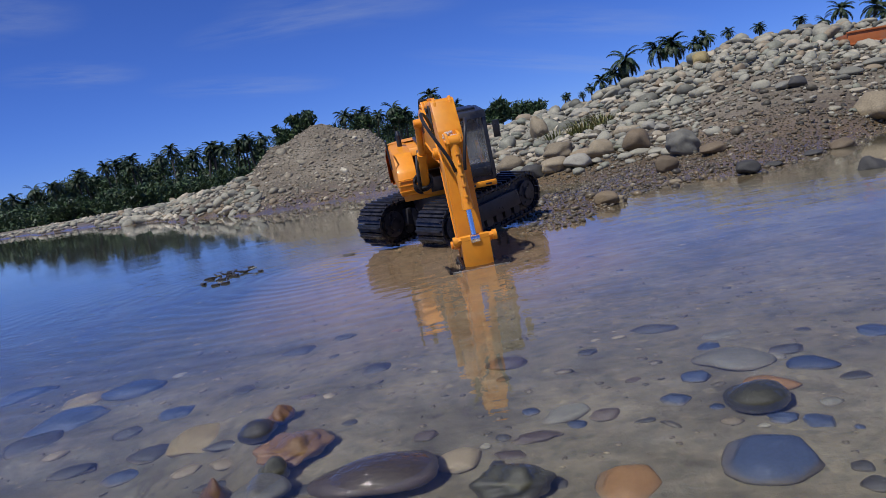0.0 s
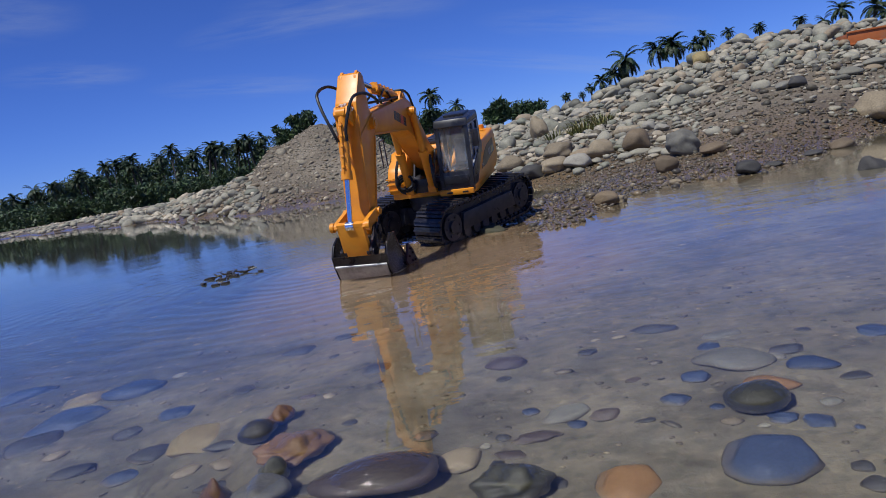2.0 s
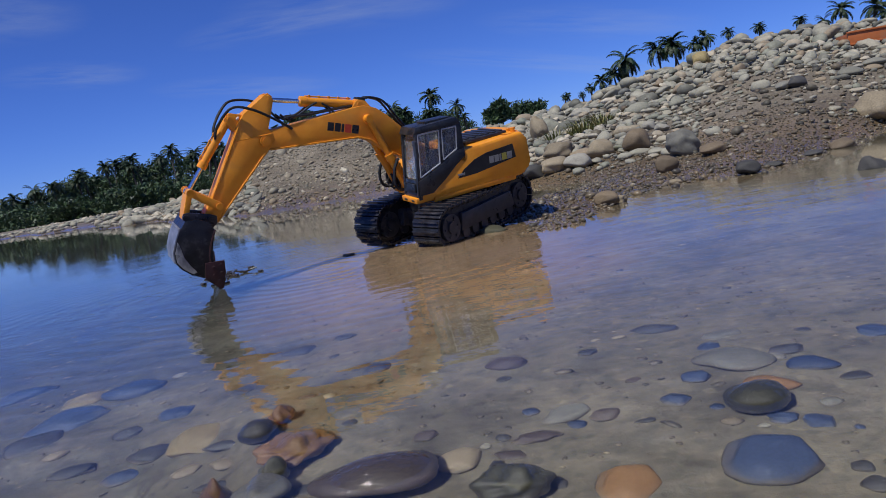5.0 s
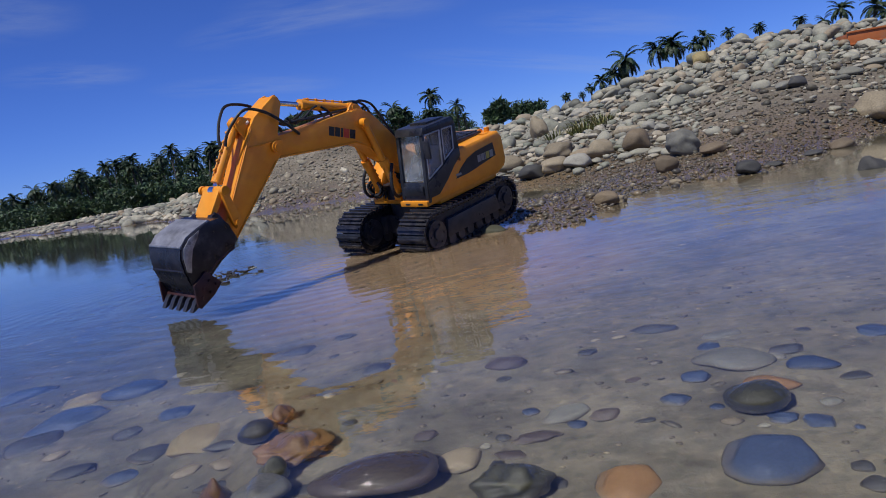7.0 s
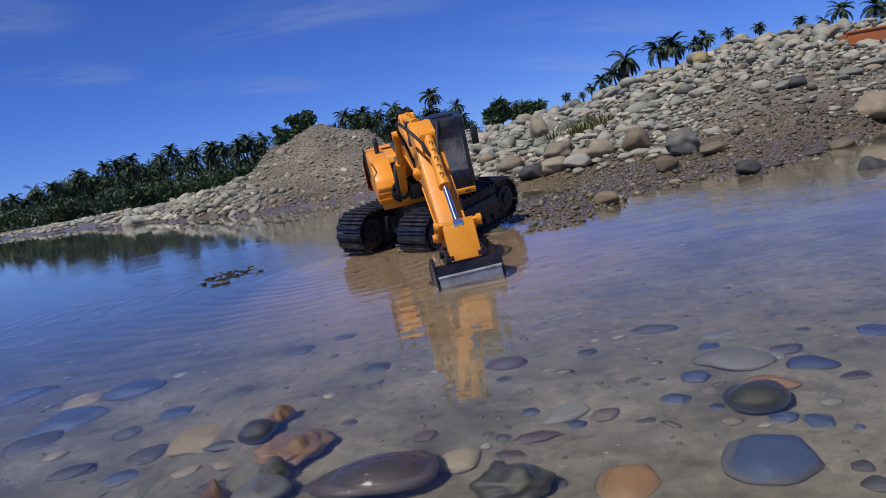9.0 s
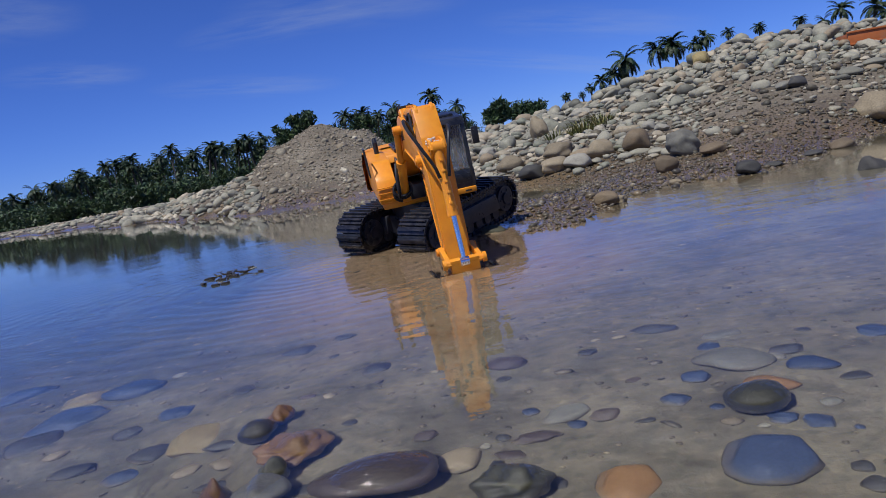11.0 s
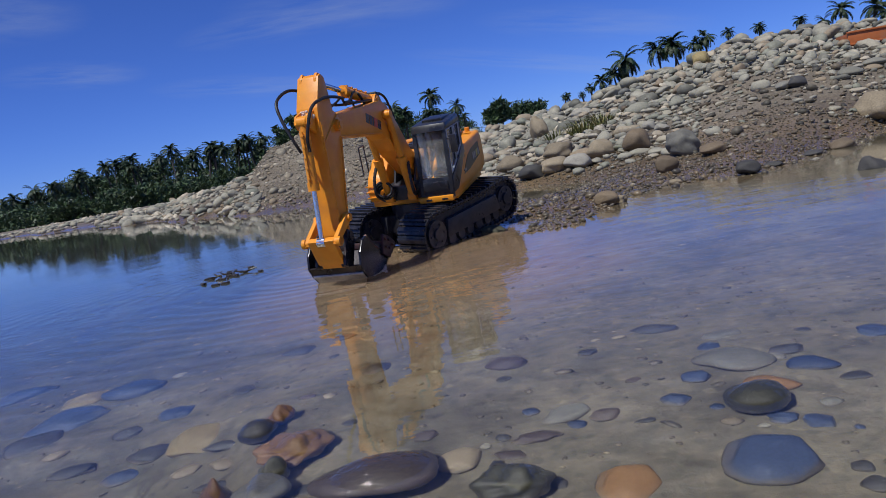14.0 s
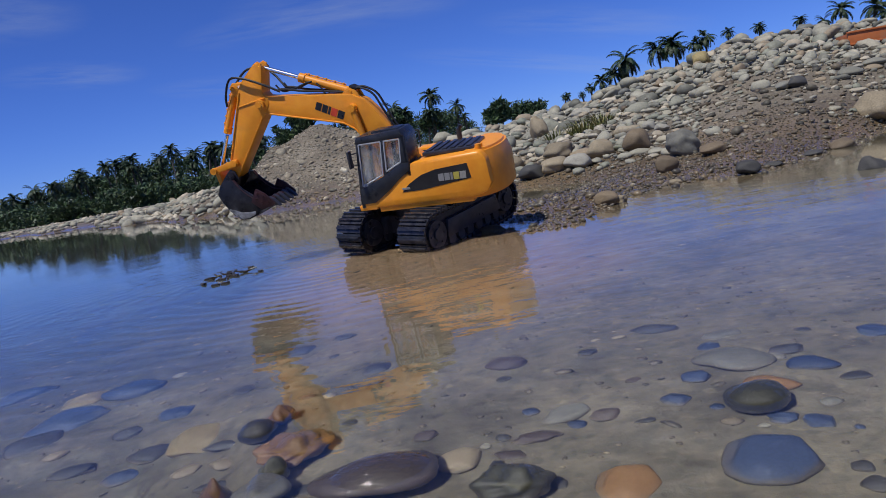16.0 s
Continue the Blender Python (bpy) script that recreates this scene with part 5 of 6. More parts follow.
spit = free_spots(rng, 19000, lambda g: polar(g, 5.5, 36, 0.9, 2.0), spit_size, 0.9)
strewn("shore_pebbles", spit, SHAPES0, wet_gravel, rng, "wet brown pebbles scattered over the muddy shore", "pebbles")
bank_gravel = free_spots(rng, 7000, lambda g: polar(g, 3, 40, 1.7, 4.6), lambda g, x, y, zz: float(np.clip(g.lognormal(math.log(0.0062 * math.hypot(x, y)), 0.5), 0.006, 0.05)) if zz > 0.02 else 0, 0.9)
strewn("bank_gravel", bank_gravel, SHAPES0, gap_gravel, rng, "grey-brown gravel between the cobbles, darkened as shaded gaps", "gravel")
bed = free_spots(rng, 4200, lambda g: polar(g, -38, 38, 0.2, 1.0), lambda g, x, y, zz: float(np.clip(g.lognormal(math.log(0.0026), 0.65), 0.0012, 0.011)), 1.2, KEY_AT)
strewn("bed_pebbles", bed, SHAPES0, stone_material("submerged_pebbles", [(0.0, (0.050, 0.048, 0.044)), (0.35, (0.085, 0.076, 0.060)), (0.6, (0.120, 0.104, 0.076)), (0.85, (0.165, 0.142, 0.102)), (1.0, (0.27, 0.235, 0.175))], 0.6), rng, "small dark pebbles on the pond bed", "pebbles", flat=(0.25, 0.45), sink=0.42)


# ---------------------------------------------------------------- trees
def leaf_material(name, stops, rough=0.55):
    m, nt, b = node_mat(name, rough)
    geo = nt.nodes.new("ShaderNodeNewGeometry")
    col = ramp(nt, geo.outputs["Random Per Island"], stops)
    col = mix(nt, 0.7, col, ramp(nt, noise_tex(nt, 0.5, 3), [(0.3, (0.55, 0.6, 0.55)), (0.7, (1.2, 1.2, 1.1))]), "MULTIPLY")
    nt.links.new(col, b.inputs["Base Color"])
    return m


palm_leaf = leaf_material("palm_leaf", [(0.0, (0.012, 0.028, 0.012)), (0.5, (0.022, 0.046, 0.018)), (0.88, (0.04, 0.07, 0.024)), (1.0, (0.10, 0.10, 0.04))])
wood_leaf = leaf_material("dark_leaf", [(0.0, (0.012, 0.032, 0.012)), (0.5, (0.027, 0.058, 0.021)), (0.85, (0.060, 0.105, 0.034)), (1.0, (0.12, 0.15, 0.055))])
bark = grained("palm_bark", (0.045, 0.04, 0.032), (0.085, 0.075, 0.06), 3, 0.9, bump_k=0.3, bump_d=0.02)


def palm_crown_mesh(seed, fronds=28, length=2.5):
    g = np.random.default_rng(seed)
    V, F = [], []
    for k in range(fronds):
        az = k * 2.399 + g.uniform(-0.3, 0.3)
        lift = g.uniform(-0.75, 1.35)
        ln = length * g.uniform(0.8, 1.15)
        out = np.array([math.cos(az), math.sin(az), 0.0])
        side = np.array([-math.sin(az), math.cos(az), 0.0])
        pts = []
        p, a = np.zeros(3), lift
        for s in range(13):
            pts.append(p.copy())
            p = p + ln / 12 * (math.cos(a) * out + np.array([0, 0, math.sin(a)]))
            a -= 0.08 + 0.13 * s / 12
        for s in range(12):
            q0, q1 = pts[s], pts[s + 1]
            b0 = len(V)
            V += [q0 - side * 0.035, q0 + side * 0.035, q1 + side * 0.03, q1 - side * 0.03]
            F.append((b0, b0 + 1, b0 + 2, b0 + 3))
            if s < 1:
                continue
            t = s / 12
            wl = ln * 0.20 * math.sin(math.pi * min(0.12 + t * 0.9, 1)) + 0.1
            for sg in (-1, 1):
                for part_k in range(5):
                    q = q0 + (q1 - q0) * (part_k / 5)
                    d = (q1 - q0) / np.linalg.norm(q1 - q0)
                    tipp = q + sg * side * wl * 0.8 + d * wl * 0.45 - np.array([0, 0, wl * g.uniform(0.15, 0.6)])
                    b0 = len(V)
                    V += [q, q + d * 0.085, tipp]
                    F.append((b0, b0 + 1, b0 + 2))
    me = bpy.data.meshes.new("palm_crown")
    me.from_pydata([tuple(v) for v in V], [], F)
    me.materials.append(palm_leaf)
    return me


def trunk_mesh(h, lean, r0, r1, seed):
    bm = bmesh.new()
    g = random.Random(seed)
    pts = [Vector((lean * (t / 6) ** 1.6 * h, 0.1 * math.sin(t + seed), h * t / 6)) for t in range(7)]
    rings = []
    for t, p in enumerate(pts):
        r = r0 + (r1 - r0) * t / 6 + (0.06 if t == 0 else 0)
        rings.append([bm.verts.new(p + Vector((r * math.cos(k * math.tau / 7), r * math.sin(k * math.tau / 7), 0))) for k in range(7)])
    for a, b in zip(rings, rings[1:]):
        for k in range(7):
            bm.faces.new((a[k], a[(k + 1) % 7], b[(k + 1) % 7], b[k]))
    bm.faces.new(rings[-1])
    me = bpy.data.meshes.new("trunk")
    bm.to_mesh(me)
    bm.free()
    me.shade_smooth()
    me.materials.append(bark)
    return me, pts[-1]


CROWNS = [palm_crown_mesh(200 + k) for k in range(4)]
TRUNKS = [trunk_mesh(10.0, 0.10 * (k - 1.5), 0.20, 0.12, k) for k in range(4)]
palm_n = [0]


def palm(bearing, rng_m, top, label="tall coconut palm with drooping dark green fronds", size=0.8):
    """A palm whose crown's top stands at that height."""
    k = palm_n[0]
    palm_n[0] += 1
    x, y = rng_m * math.sin(radians(bearing)), rng_m * math.cos(radians(bearing))
    z0 = float(land_height(x, y)) - 0.1
    root = tagged(new("palm_tree"), label, "palm tree", "palms behind the shore")
    scale = (top - 1.4) / 10.0
    root.matrix_basis = Matrix.Translation((x, y, z0)) @ rot("Z", (k * 73) % 360)
    tr, head = TRUNKS[k % 4]
    t = new("trunk", tr)
    t.parent = root
    t.matrix_basis = Matrix.Diagonal((1, 1, scale, 1))
    c = new("crown", CROWNS[(k * 3) % 4])
    c.parent = root
    c.matrix_basis = Matrix.Translation((head.x, head.y, head.z * scale)) @ rot("Z", k * 41) @ Matrix.Scale(size, 4)


def clump_arrays(g, centres, leaves, size):
    """Clouds of small leaf triangles round centres (x, y, z, radius)."""
    V, F = [], []
    for cx, cy, cz, cr in centres:
        d = g.normal(size=(leaves, 3))
        d /= np.linalg.norm(d, axis=1)[:, None]
        p = np.array([cx, cy, cz]) + d * cr * (g.uniform(0.45, 1.0, size=(leaves, 1))) * np.array([1, 1, 0.8])
        a = g.normal(size=(leaves, 3)) * size
        b = g.normal(size=(leaves, 3)) * size
        for q in range(leaves):
            i = len(V)
            V += [tuple(p[q]), tuple(p[q] + a[q]), tuple(p[q] + b[q])]
            F.append((i, i + 1, i + 2))
    return V, F


gt = np.random.default_rng(31)


def skyline(b):
    """Height of the wood's top, by bearing."""
    return float(np.interp(b, [-60, -36, -30, -26, -22, -18, -14, -9, -4, 2, 6, 14, 40], [4, 4.3, 5.4, 7.5, 9.3, 9.1, 9.0, 10.6, 11.2, 9.6, 5.0, 4.0, 4.0]))


centres = []
for k in range(900):
    b = gt.uniform(-48, 4)
    r = gt.uniform(148, 176)
    hgt = skyline(b)
    cr = gt.uniform(1.2, 2.8)
    z = gt.uniform(0.5, max(hgt - cr * 0.7, 1.0))
    centres.append((r * math.sin(radians(b)), r * math.cos(radians(b)), z + 0.6, cr))
for k in range(420):
    b = gt.uniform(-48, -8)
    r = gt.uniform(122, 138)
    cr = gt.uniform(0.8, 1.7)
    centres.append((r * math.sin(radians(b)), r * math.cos(radians(b)), gt.uniform(0.4, 0.30 * skyline(b) + 1.0), cr))
V, F = clump_arrays(gt, centres, 150, 0.27)
tagged(array_mesh("far_wood", V, F, wood_leaf, False), "dense dark green tropical wood along the far bank", "wood", kind="stuff")
centres = [(r * math.sin(radians(b)), r * math.cos(radians(b)), gt.uniform(0.8, 2.2), gt.uniform(1.0, 2.0)) for b, r in ((gt.uniform(4, 40), gt.uniform(140, 150)) for _ in range(110))]
V, F = clump_arrays(gt, centres, 120, 0.27)
tagged(array_mesh("far_scrub", V, F, wood_leaf, False), "low dark green scrub behind the stone heap", "scrub", kind="stuff")

for b in np.linspace(-34, -11.5, 46):
    bb = float(b + gt.uniform(-0.4, 0.4))
    palm(bb, float(gt.uniform(138, 165)), skyline(bb) + float(gt.uniform(-1.8, 1.6)), "coconut palm standing out of the dark wood")
for b, el in ((-29.0, 2.5), (-24.2, 3.5), (-22.6, 3.85), (-19.2, 3.7), (-18.4, 3.55), (-15.8, 3.3), (-14.4, 3.5), (-13.5, 3.75)):
    palm(b, 150, 150 * math.tan(radians(el)) + 0.4, "coconut palm standing out of the dark wood")
for b, el, size in ((-5.83, 4.01, 0.74), (-4.66, 3.99, 0.82), (-3.51, 3.61, 0.66), (-2.12, 3.97, 0.82), (-1.07, 3.49, 0.66), (0.41, 4.39, 0.90), (1.23, 3.08, 0.74), (2.81, 3.31, 0.70),
                    (3.56, 2.36, 0.49), (10.89, 2.37, 0.37), (12.02, 2.54, 0.37), (13.15, 2.79, 0.45), (12.63, 2.38, 0.33), (14.45, 2.87, 0.58), (15.25, 3.21, 0.82), (16.06, 4.04, 1.07),
                    (18.23, 4.32, 0.90), (19.87, 4.54, 0.90), (19.08, 4.14, 0.66), (21.60, 4.52, 0.66), (22.81, 4.52, 0.41), (25.15, 4.73, 0.53), (26.87, 4.52, 0.53), (28.86, 4.19, 0.58),
                    (29.81, 4.62, 0.90), (31.48, 4.42, 0.99), (32.31, 3.72, 0.66), (20.53, 4.23, 0.58)):
    ridge = 14 < b < 24
    palm(b, 118, 118 * math.tan(radians(el)) + (2.4 if ridge else 1.9), size=size * (1.2 if ridge else 1.0))


def broadleaf(bearing, r, top, spread, seed):
    x, y = r * math.sin(radians(bearing)), r * math.cos(radians(bearing))
    g = np.random.default_rng(seed)
    root = tagged(new("broadleaf_tree"), "slender dark green broadleaf tree with an open crown", "tree", "broadleaf trees behind the shore")
    root.matrix_basis = pose(x, y, float(land_height(x, y)) - 0.1)
    bm = bmesh.new()
    add_rod(bm, (0, 0, 0), (0.2, 0, top * 0.6), 0.22, 0.13, 8)
    tips = []
    for k in range(7):
        a = k * 2.4
        tip = Vector((spread * 0.8 * math.cos(a), spread * 0.8 * math.sin(a), top * g.uniform(0.6, 0.95)))
        add_rod(bm, (0.2, 0, top * (0.35 + 0.04 * k)), tip, 0.09, 0.03, 6)
        tips.append((*tip, g.uniform(0.6, 1.1)))
        tips.append((tip.x * 0.5, tip.y * 0.5, top * g.uniform(0.7, 0.92), g.uniform(0.6, 1.0)))
    part("trunk", bm, bark, root)
    V, F = clump_arrays(g, tips, 90, 0.28)
    c = array_mesh("crown", V, F, wood_leaf, False)
    c.parent = root


for k, (b, el, sp) in enumerate(((-8.62, 5.13, 1.3), (-9.33, 4.78, 0.9), (6.07, 3.22, 1.4), (5.47, 2.73, 1.1), (7.25, 2.96, 2.0), (8.60, 2.79, 2.0), (7.90, 2.44, 1.6),
                                 (-4.25, 4.10, 1.8), (-1.67, 3.80, 2.0), (0.85, 3.25, 1.8), (-10.4, 4.2, 1.2))):
    broadleaf(b, 118, 118 * math.tan(radians(el)) + 0.3, sp, 300 + k)


# ---------------------------------------------------------------- thin cloud, far off
def cloud_material():
    m = bpy.data.materials.new("thin_cirrus")
    m.use_nodes = True
    nt = m.node_tree
    nt.nodes.remove(nt.nodes["Principled BSDF"])
    out = nt.nodes["Material Output"]
    tr = nt.nodes.new("ShaderNodeBsdfTransparent")
    em = nt.nodes.new("ShaderNodeEmission")
    em.inputs["Color"].default_value = (0.80, 0.88, 1.0, 1)
    em.inputs["Strength"].default_value = 0.5
    mx = nt.nodes.new("ShaderNodeMixShader")
    tc = nt.nodes.new("ShaderNodeTexCoord")
    grad = nt.nodes.new("ShaderNodeTexGradient")
    grad.gradient_type = "SPHERICAL"
    mp = nt.nodes.new("ShaderNodeMapping")
    mp.vector_type = "TEXTURE"
    mp.inputs["Location"].default_value = (0.5, 0.5, 0)
    mp.inputs["Scale"].default_value = (0.5, 0.5, 1)
    nt.links.new(tc.outputs["Generated"], mp.inputs[0])
    nt.links.new(mp.outputs[0], grad.inputs[0])
    n = noise_tex(nt, 2.4, 7, 0.60, "Generated", (0.9, 1.5, 1))
    f = ramp(nt, n, [(0.34, (0, 0, 0)), (0.80, (0.62, 0.62, 0.62))])
    mul = nt.nodes.new("ShaderNodeMath")
    mul.operation = "MULTIPLY"
    nt.links.new(f, mul.inputs[0])
    nt.links.new(grad.outputs["Fac"], mul.inputs[1])
    nt.links.new(mul.outputs[0], mx.inputs[0])
    nt.links.new(tr.outputs[0], mx.inputs[1])
    nt.links.new(em.outputs[0], mx.inputs[2])
    nt.links.new(mx.outputs[0], out.inputs["Surface"])
    return m


cirrus = cloud_material()
for b, el, wd, ht, tilt in ((-23.6, 9.8, 620, 130, 4), (-8.8, 11.6, 1000, 170, -3), (9.5, 5.6, 1300, 120, 14), (14, 7.6, 1100, 170, 12), (-3.6, 12.2, 1200, 260, 4), (-28, 14, 800, 260, 3), (24, 9, 1200, 240, 9), (-12, 7.5, 900, 120, 6)):
    bm = bmesh.new()
    bmesh.ops.create_grid(bm, x_segments=1, y_segments=1, size=0.5)
    ob = mesh_object("cirrus_cloud", bm, cirrus, smooth=False)
    r = 3000
    p = Vector((r * math.sin(radians(b)), r * math.cos(radians(b)), r * math.tan(radians(el))))
    ob.matrix_basis = look(p, EYE) @ rot("Z", tilt) @ Matrix.Diagonal((wd, ht, 1, 1))
    ob.visible_shadow = False
    tagged(ob, "faint wisp of white cirrus cloud", "cloud", kind="structure")


# ---------------------------------------------------------------- small things
def grass_tuft(x, y, n, h, seed):
    g = random.Random(seed)
    bm = bmesh.new()
    for k in range(n):
        a, r = g.uniform(0, math.tau), 0.065 * math.sqrt(g.random())
        p = Vector((r * math.cos(a), r * math.sin(a) * 0.6, 0))
        d = Vector((math.cos(a) * g.uniform(0.2, 0.9), math.sin(a) * g.uniform(0.2, 0.9), 1)).normalized()
        s = Vector((-d.y, d.x, 0)).normalized() * 0.0016
        hh = h * g.uniform(0.5, 1.2)
        m1, tip = p + d * hh * 0.6, p + d * hh + Vector((d.x, d.y, -0.4)) * hh * 0.35
        v = [bm.verts.new(q) for q in (p - s, p + s, m1 + s * 0.8, m1 - s * 0.8, tip)]
        bm.faces.new(v[:4])
        bm.faces.new((v[3], v[2], v[4]))
    ob = mesh_object("grass_tuft", bm, leaf_material("dry_grass", [(0.0, (0.10, 0.13, 0.03)), (0.6, (0.20, 0.20, 0.06)), (1.0, (0.32, 0.26, 0.10))]), smooth=False)
    ob.location = (x, y, float(land_height(x, y)) + 0.004)
    tagged(ob, "small tuft of yellow-green grass among cobbles", "grass", "grass tufts")


grass_tuft(TUFT_AT[0], TUFT_AT[1], 170, 0.062, 1)
grass_tuft(TUFT_AT[0] + 0.08, TUFT_AT[1] + 0.05, 130, 0.055, 2)
grass_tuft(TUFT_AT[0] - 0.09, TUFT_AT[1] + 0.04, 60, 0.045, 3)


def tipped_tray():
    """An orange-brown trough of a second toy, its end showing over the stones."""
    root = tagged(new("toy_truck_bed"), "orange-brown plastic toy truck bed lying among the stones", "toy truck")
    rust = grained("orange_brown_plastic", (0.40, 0.11, 0.025), (0.50, 0.15, 0.035), 40, 0.5, dirt=(0.25, 0.14, 0.08), dirt_scale=20, dirt_amount=0.5)
    for nm, dims in (("side_wall", (-0.01, 0.24, -0.004, 0.0, 0.0, 0.034)), ("side_wall", (-0.01, 0.24, 0.090, 0.094, 0.0, 0.034)), ("end_wall", (-0.01, -0.006, 0.0, 0.090, 0.0, 0.034)), ("floor_plate", (-0.006, 0.24, 0.0, 0.090, 0.0, 0.004)),
                     ("top_rail", (-0.013, 0.24, -0.007, 0.001, 0.034, 0.039)), ("lower_rail", (-0.012, 0.24, -0.006, -0.002, 0.002, 0.006))):
        box_part(nm, dims, rust, root, 0.0008)
    x, y = TRAY_AT[:2]
    root.matrix_basis = Matrix.Translation((x, y, float(land_height(x, y)) + 0.010)) @ rot("Z", -12) @ rot("Y", 1) @ Matrix.Scale(TRAY_AT[2] / 2.37, 4)


tipped_tray()


def debris(x, y):
    """Dark leaves and twigs caught on a shoal."""
    g = random.Random(5)
    dark = grained("sodden_leaf", (0.02, 0.017, 0.013), (0.06, 0.045, 0.03), 60, 0.4)
    for k in range(24):
        bm = bmesh.new()
        px, py = x + g.gauss(0, 0.022), y + g.gauss(0, 0.042)
        if k < 18:
            a, s = g.uniform(0, 6.28), g.uniform(0.0035, 0.008)
            n = 8
            ring = [bm.verts.new((s * math.cos(q) * (1 if k % 2 else 0.8), s * 0.5 * math.sin(q), 0.0007 * math.sin(2 * q + k) + 0.0014)) for q in (j * math.tau / n for j in range(n))]
            low = [bm.verts.new(v.co - Vector((0, 0, 0.002))) for v in ring]
            bm.faces.new(ring)
            bm.faces.new(low[::-1])
            for j in range(n):
                bm.faces.new((ring[j], low[j], low[(j + 1) % n], ring[(j + 1) % n]))
            ob = mesh_object("sodden_leaf", bm, dark)
            tagged(ob, "dark sodden leaf floating on the pond", "leaf", "debris on the pond")
            ob.matrix_basis = Matrix.Translation((px, py, 0.0005)) @ rot("Z", math.degrees(a)) @ rot("X", g.uniform(-5, 5))
        else:
            L = g.uniform(0.010, 0.022)
            add_tube(bm, [(-L / 2, 0, 0), (0, 0.003, 0.002), (L / 2, 0, 0.004)], 0.0012, 6)
            ob = mesh_object("twig", bm, dark)
            tagged(ob, "short dark twig floating on the pond", "twig", "debris on the pond")
            ob.matrix_basis = Matrix.Translation((px, py, 0.0008)) @ rot("Z", g.uniform(0, 180))


debris(-0.305, 1.05)


# ---------------------------------------------------------------- what moves
TIMES = [0, .5, 1, 1.5, 2, 2.5, 3, 3.5, 4, 6.5, 7, 7.5, 8, 8.5, 9, 11.5, 12, 12.5, 13, 13.5, 14, 14.5, 15, 15.5, 16]
SWING = [49.15, 48.81, 46.14, 46.36, 25.47, -1.63, -26.53, -33.77, -34.4, 0.52, -0.79, 8.44, 37.97, 47.62, 47.67, 49.12, 49.69, 48.91, 48.91, 48.43, 21.32, -1.2, -23.78, -44.0, -68.57]
BOOM = [9.2, 9.49, 15.5, 19.05, 20.3, 18.8, 17.32, 17.15, 16.79, 20.45, 18.69, 19.33, 20.21, 12.09, 6.77, 10.81, 12.12, 22.39, 22.19, 22.04, 22.34, 28.18, 29.74, 29.26, 27.97]
STICK = [-67.63, -66.08, -48.24, -54.42, -63.49, -63.76, -61.76, -62.52, -45.87, -39.8, -41.07, -41.62, -39.4, -42.01, -30.62, -73.77, -78.11, -53.79, -54.56, -51.48, -70.98, -66.12, -60.5, -59.7, -51.31]
BUCKET = [79.62, 63.58, 27.68, 46.71, 45.72, 45.48, 49.44, 49.44, 58.77, 147.1, 144.1, 144.8, 152.51, 108.67, 83.25, 44.68, 40.65, 27.61, 17.97, 10.66, 26.08, 24.48, 27.96, 19.61, 35.45]
BASE_T = [0, 0.6, 1.0, 1.6, 2.0, 4.2, 6.5, 7.0, 16.0]
BASE = [
    [0.0222, 0.0222, 0.0189, 0.0189, 0.016, 0.016, 0.0046, -0.0093, -0.0093],
    [1.0715, 1.0715, 1.0656, 1.0656, 1.0927, 1.0927, 1.085, 1.0641, 1.0641],
    [0.0045, 0.0045, 0.0046, 0.0046, 0.0033, 0.0033, 0.0021, 0.0007, 0.0007],
    [-133.6494, -133.6494, -130.9388, -130.9388, -132.2514, -132.2514, -133.109, -130.2835, -130.2835],
    [6.7722, 6.7722, 7.4178, 7.4178, 6.6363, 6.6363, 7.5994, 7.8663, 7.8663],
    [-5.7121, -5.7121, -5.2091, -5.2091, -6.3163, -6.3163, -6.3348, -5.4629, -5.4629],
]


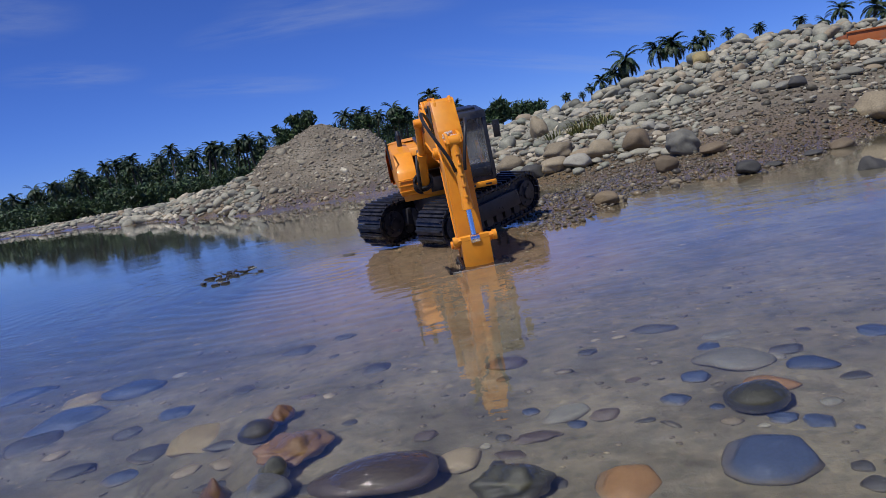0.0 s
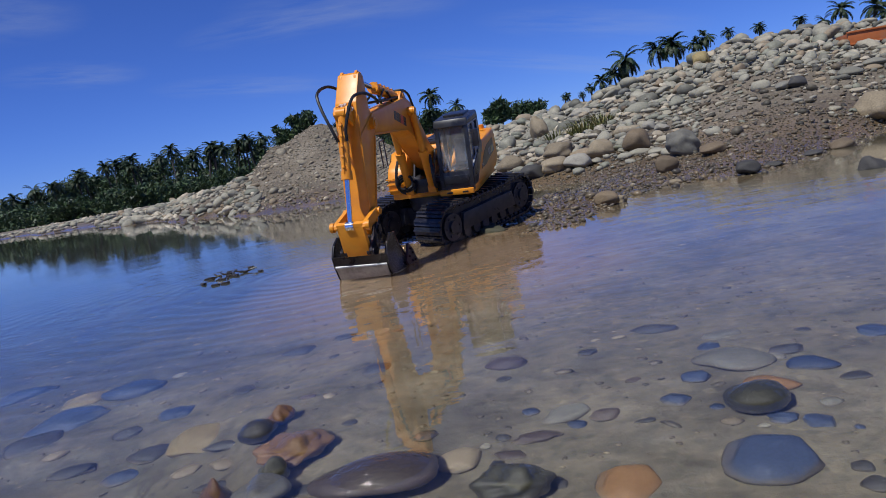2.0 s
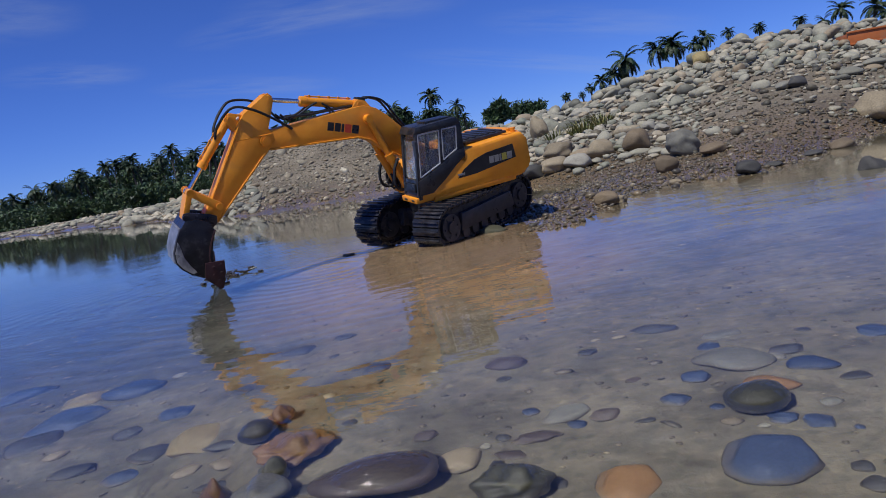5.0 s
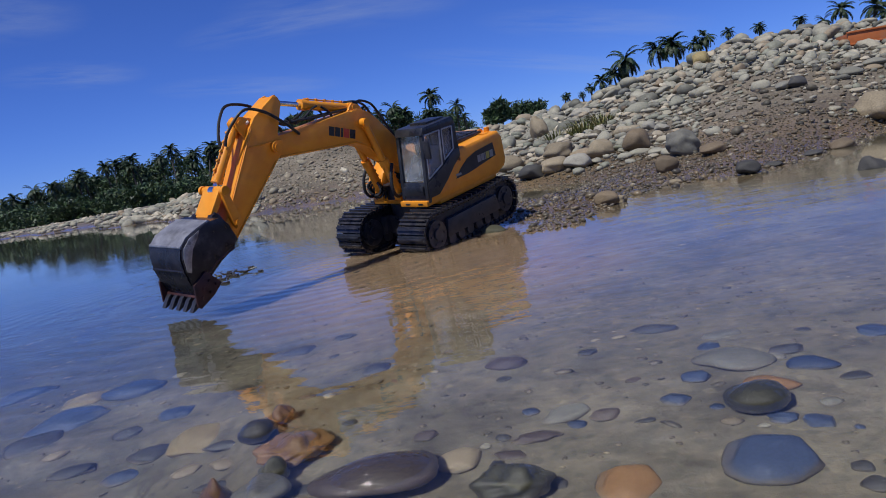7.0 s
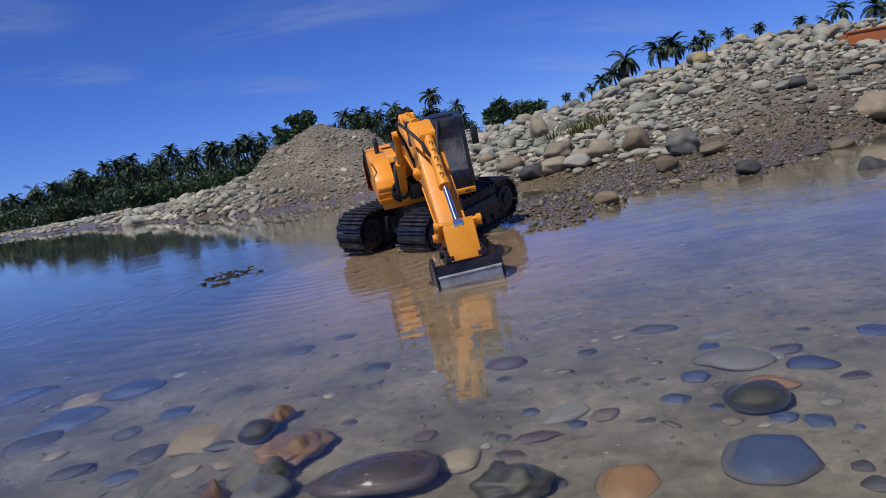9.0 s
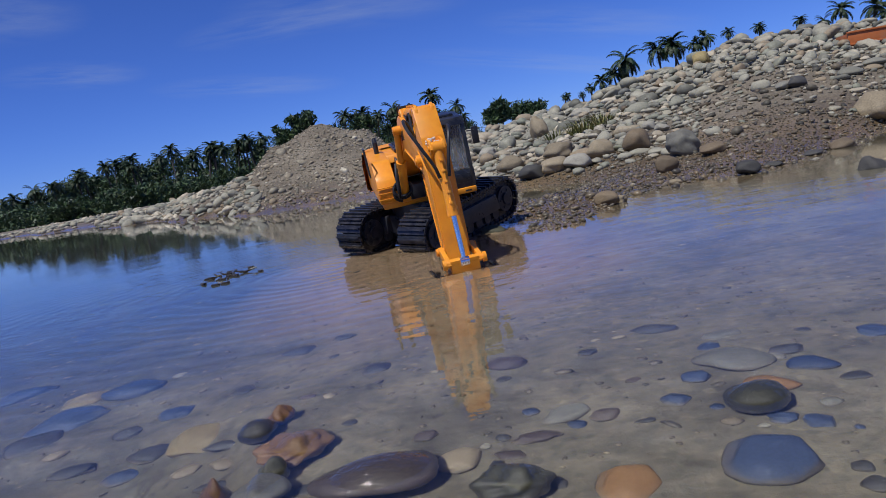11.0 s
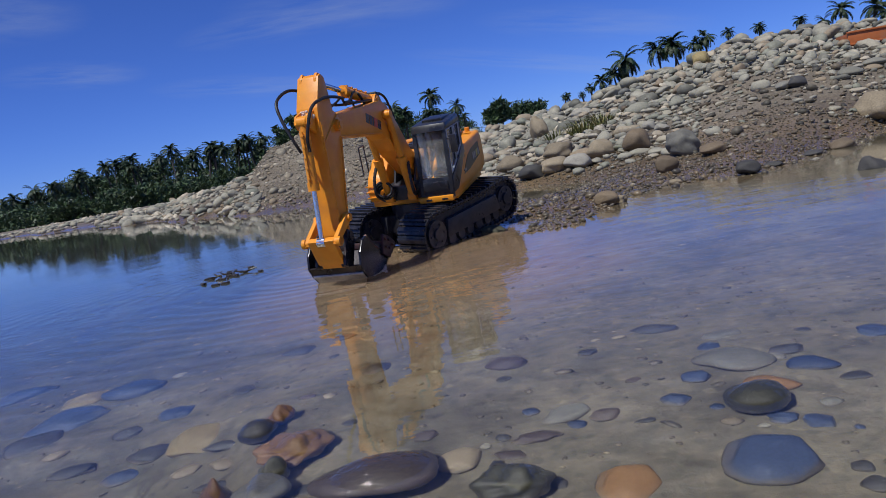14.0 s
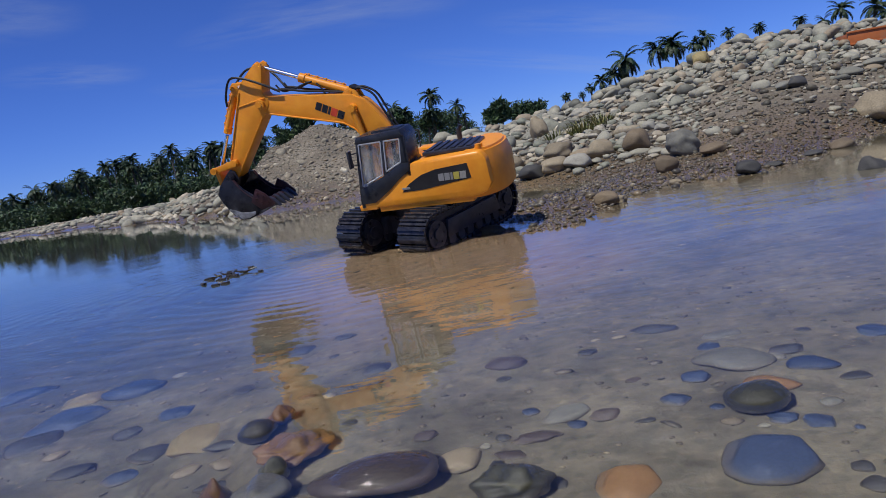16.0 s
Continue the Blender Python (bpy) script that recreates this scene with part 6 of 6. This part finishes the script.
def glide(times, values, t):
    """Smooth monotone interpolation."""
    i = min(max(sum(1 for q in times if q <= t) - 1, 0), len(times) - 2)
    d = [(values[k + 1] - values[k]) / (times[k + 1] - times[k]) for k in range(len(times) - 1)]

    def slope(k):
        if k == 0 or k == len(times) - 1:
            return 0.0
        return 0.0 if d[k - 1] * d[k] <= 0 else 2 * d[k - 1] * d[k] / (d[k - 1] + d[k])

    h = times[i + 1] - times[i]
    s = min(max((t - times[i]) / h, 0), 1)
    return ((2 * s ** 3 - 3 * s * s + 1) * values[i] + (s ** 3 - 2 * s * s + s) * h * slope(i)
            + (3 * s * s - 2 * s ** 3) * values[i + 1] + (s ** 3 - s * s) * h * slope(i + 1))


def turn(a, p):
    c, s = math.cos(radians(a)), math.sin(radians(a))
    return Vector((c * p[0] - s * p[1], s * p[0] + c * p[1]))


def motions():
    steps = [k / 10 for k in range(161)]
    rows = {}

    def put(ob, t, m):
        rows.setdefault(ob, []).append((t, m))

    for t in steps:
        x, y, z, yaw, bp, br = (glide(BASE_T, BASE[k], t) for k in range(6))
        put(excavator, t, Matrix.Translation((x, y, z)) @ rot("Z", yaw) @ rot("X", br) @ rot("Y", bp))
        sw, bo, st, bk = (glide(TIMES, q, t) for q in (SWING, BOOM, STICK, BUCKET))
        h = Matrix.Translation((SWING_X, 0, 0)) @ rot("Z", sw)
        put(house, t, h)

        def at(p, angle):
            return h @ Matrix.Translation((p[0], ARM_Y, p[1])) @ rot("Y", -angle)

        foot = Vector(BOOM_FOOT)
        tip = foot + turn(bo, TIP)
        p3 = tip + turn(st, P3)
        k_pin = tip + turn(st, K_PIN)
        n_pin = p3 + turn(bk, N_PIN)
        put(boom, t, at(foot, bo))
        put(stick, t, at(tip, st))
        put(bucket, t, at(p3, bk))
        d = n_pin - k_pin
        a = (CRANK ** 2 - LINK ** 2 + d.length_squared) / (2 * d.length)
        hh = math.sqrt(max(CRANK ** 2 - a * a, 1e-6))
        u = d.normalized()
        o = k_pin + u * a + Vector((-u.y, u.x)) * hh

        def angle(p, q):
            return math.degrees(math.atan2(q.y - p.y, q.x - p.x))

        put(crank, t, at(k_pin, angle(k_pin, o)))
        put(link, t, at(o, angle(o, n_pin)))
        for pairs, p, q in ((stick_cyl, foot + turn(bo, B_PIN), tip + turn(st, T_PIN)), (bucket_cyl, tip + turn(st, C_PIN), o), (lift_cyl, Vector(LIFT_FOOT), foot + turn(bo, Q_PIN))):
            for barrel, rod in pairs:
                put(barrel, t, at(p, angle(p, q)))
                put(rod, t, at(q, angle(q, p)))
    for ob, r in rows.items():
        walk(ob, r)


motions()
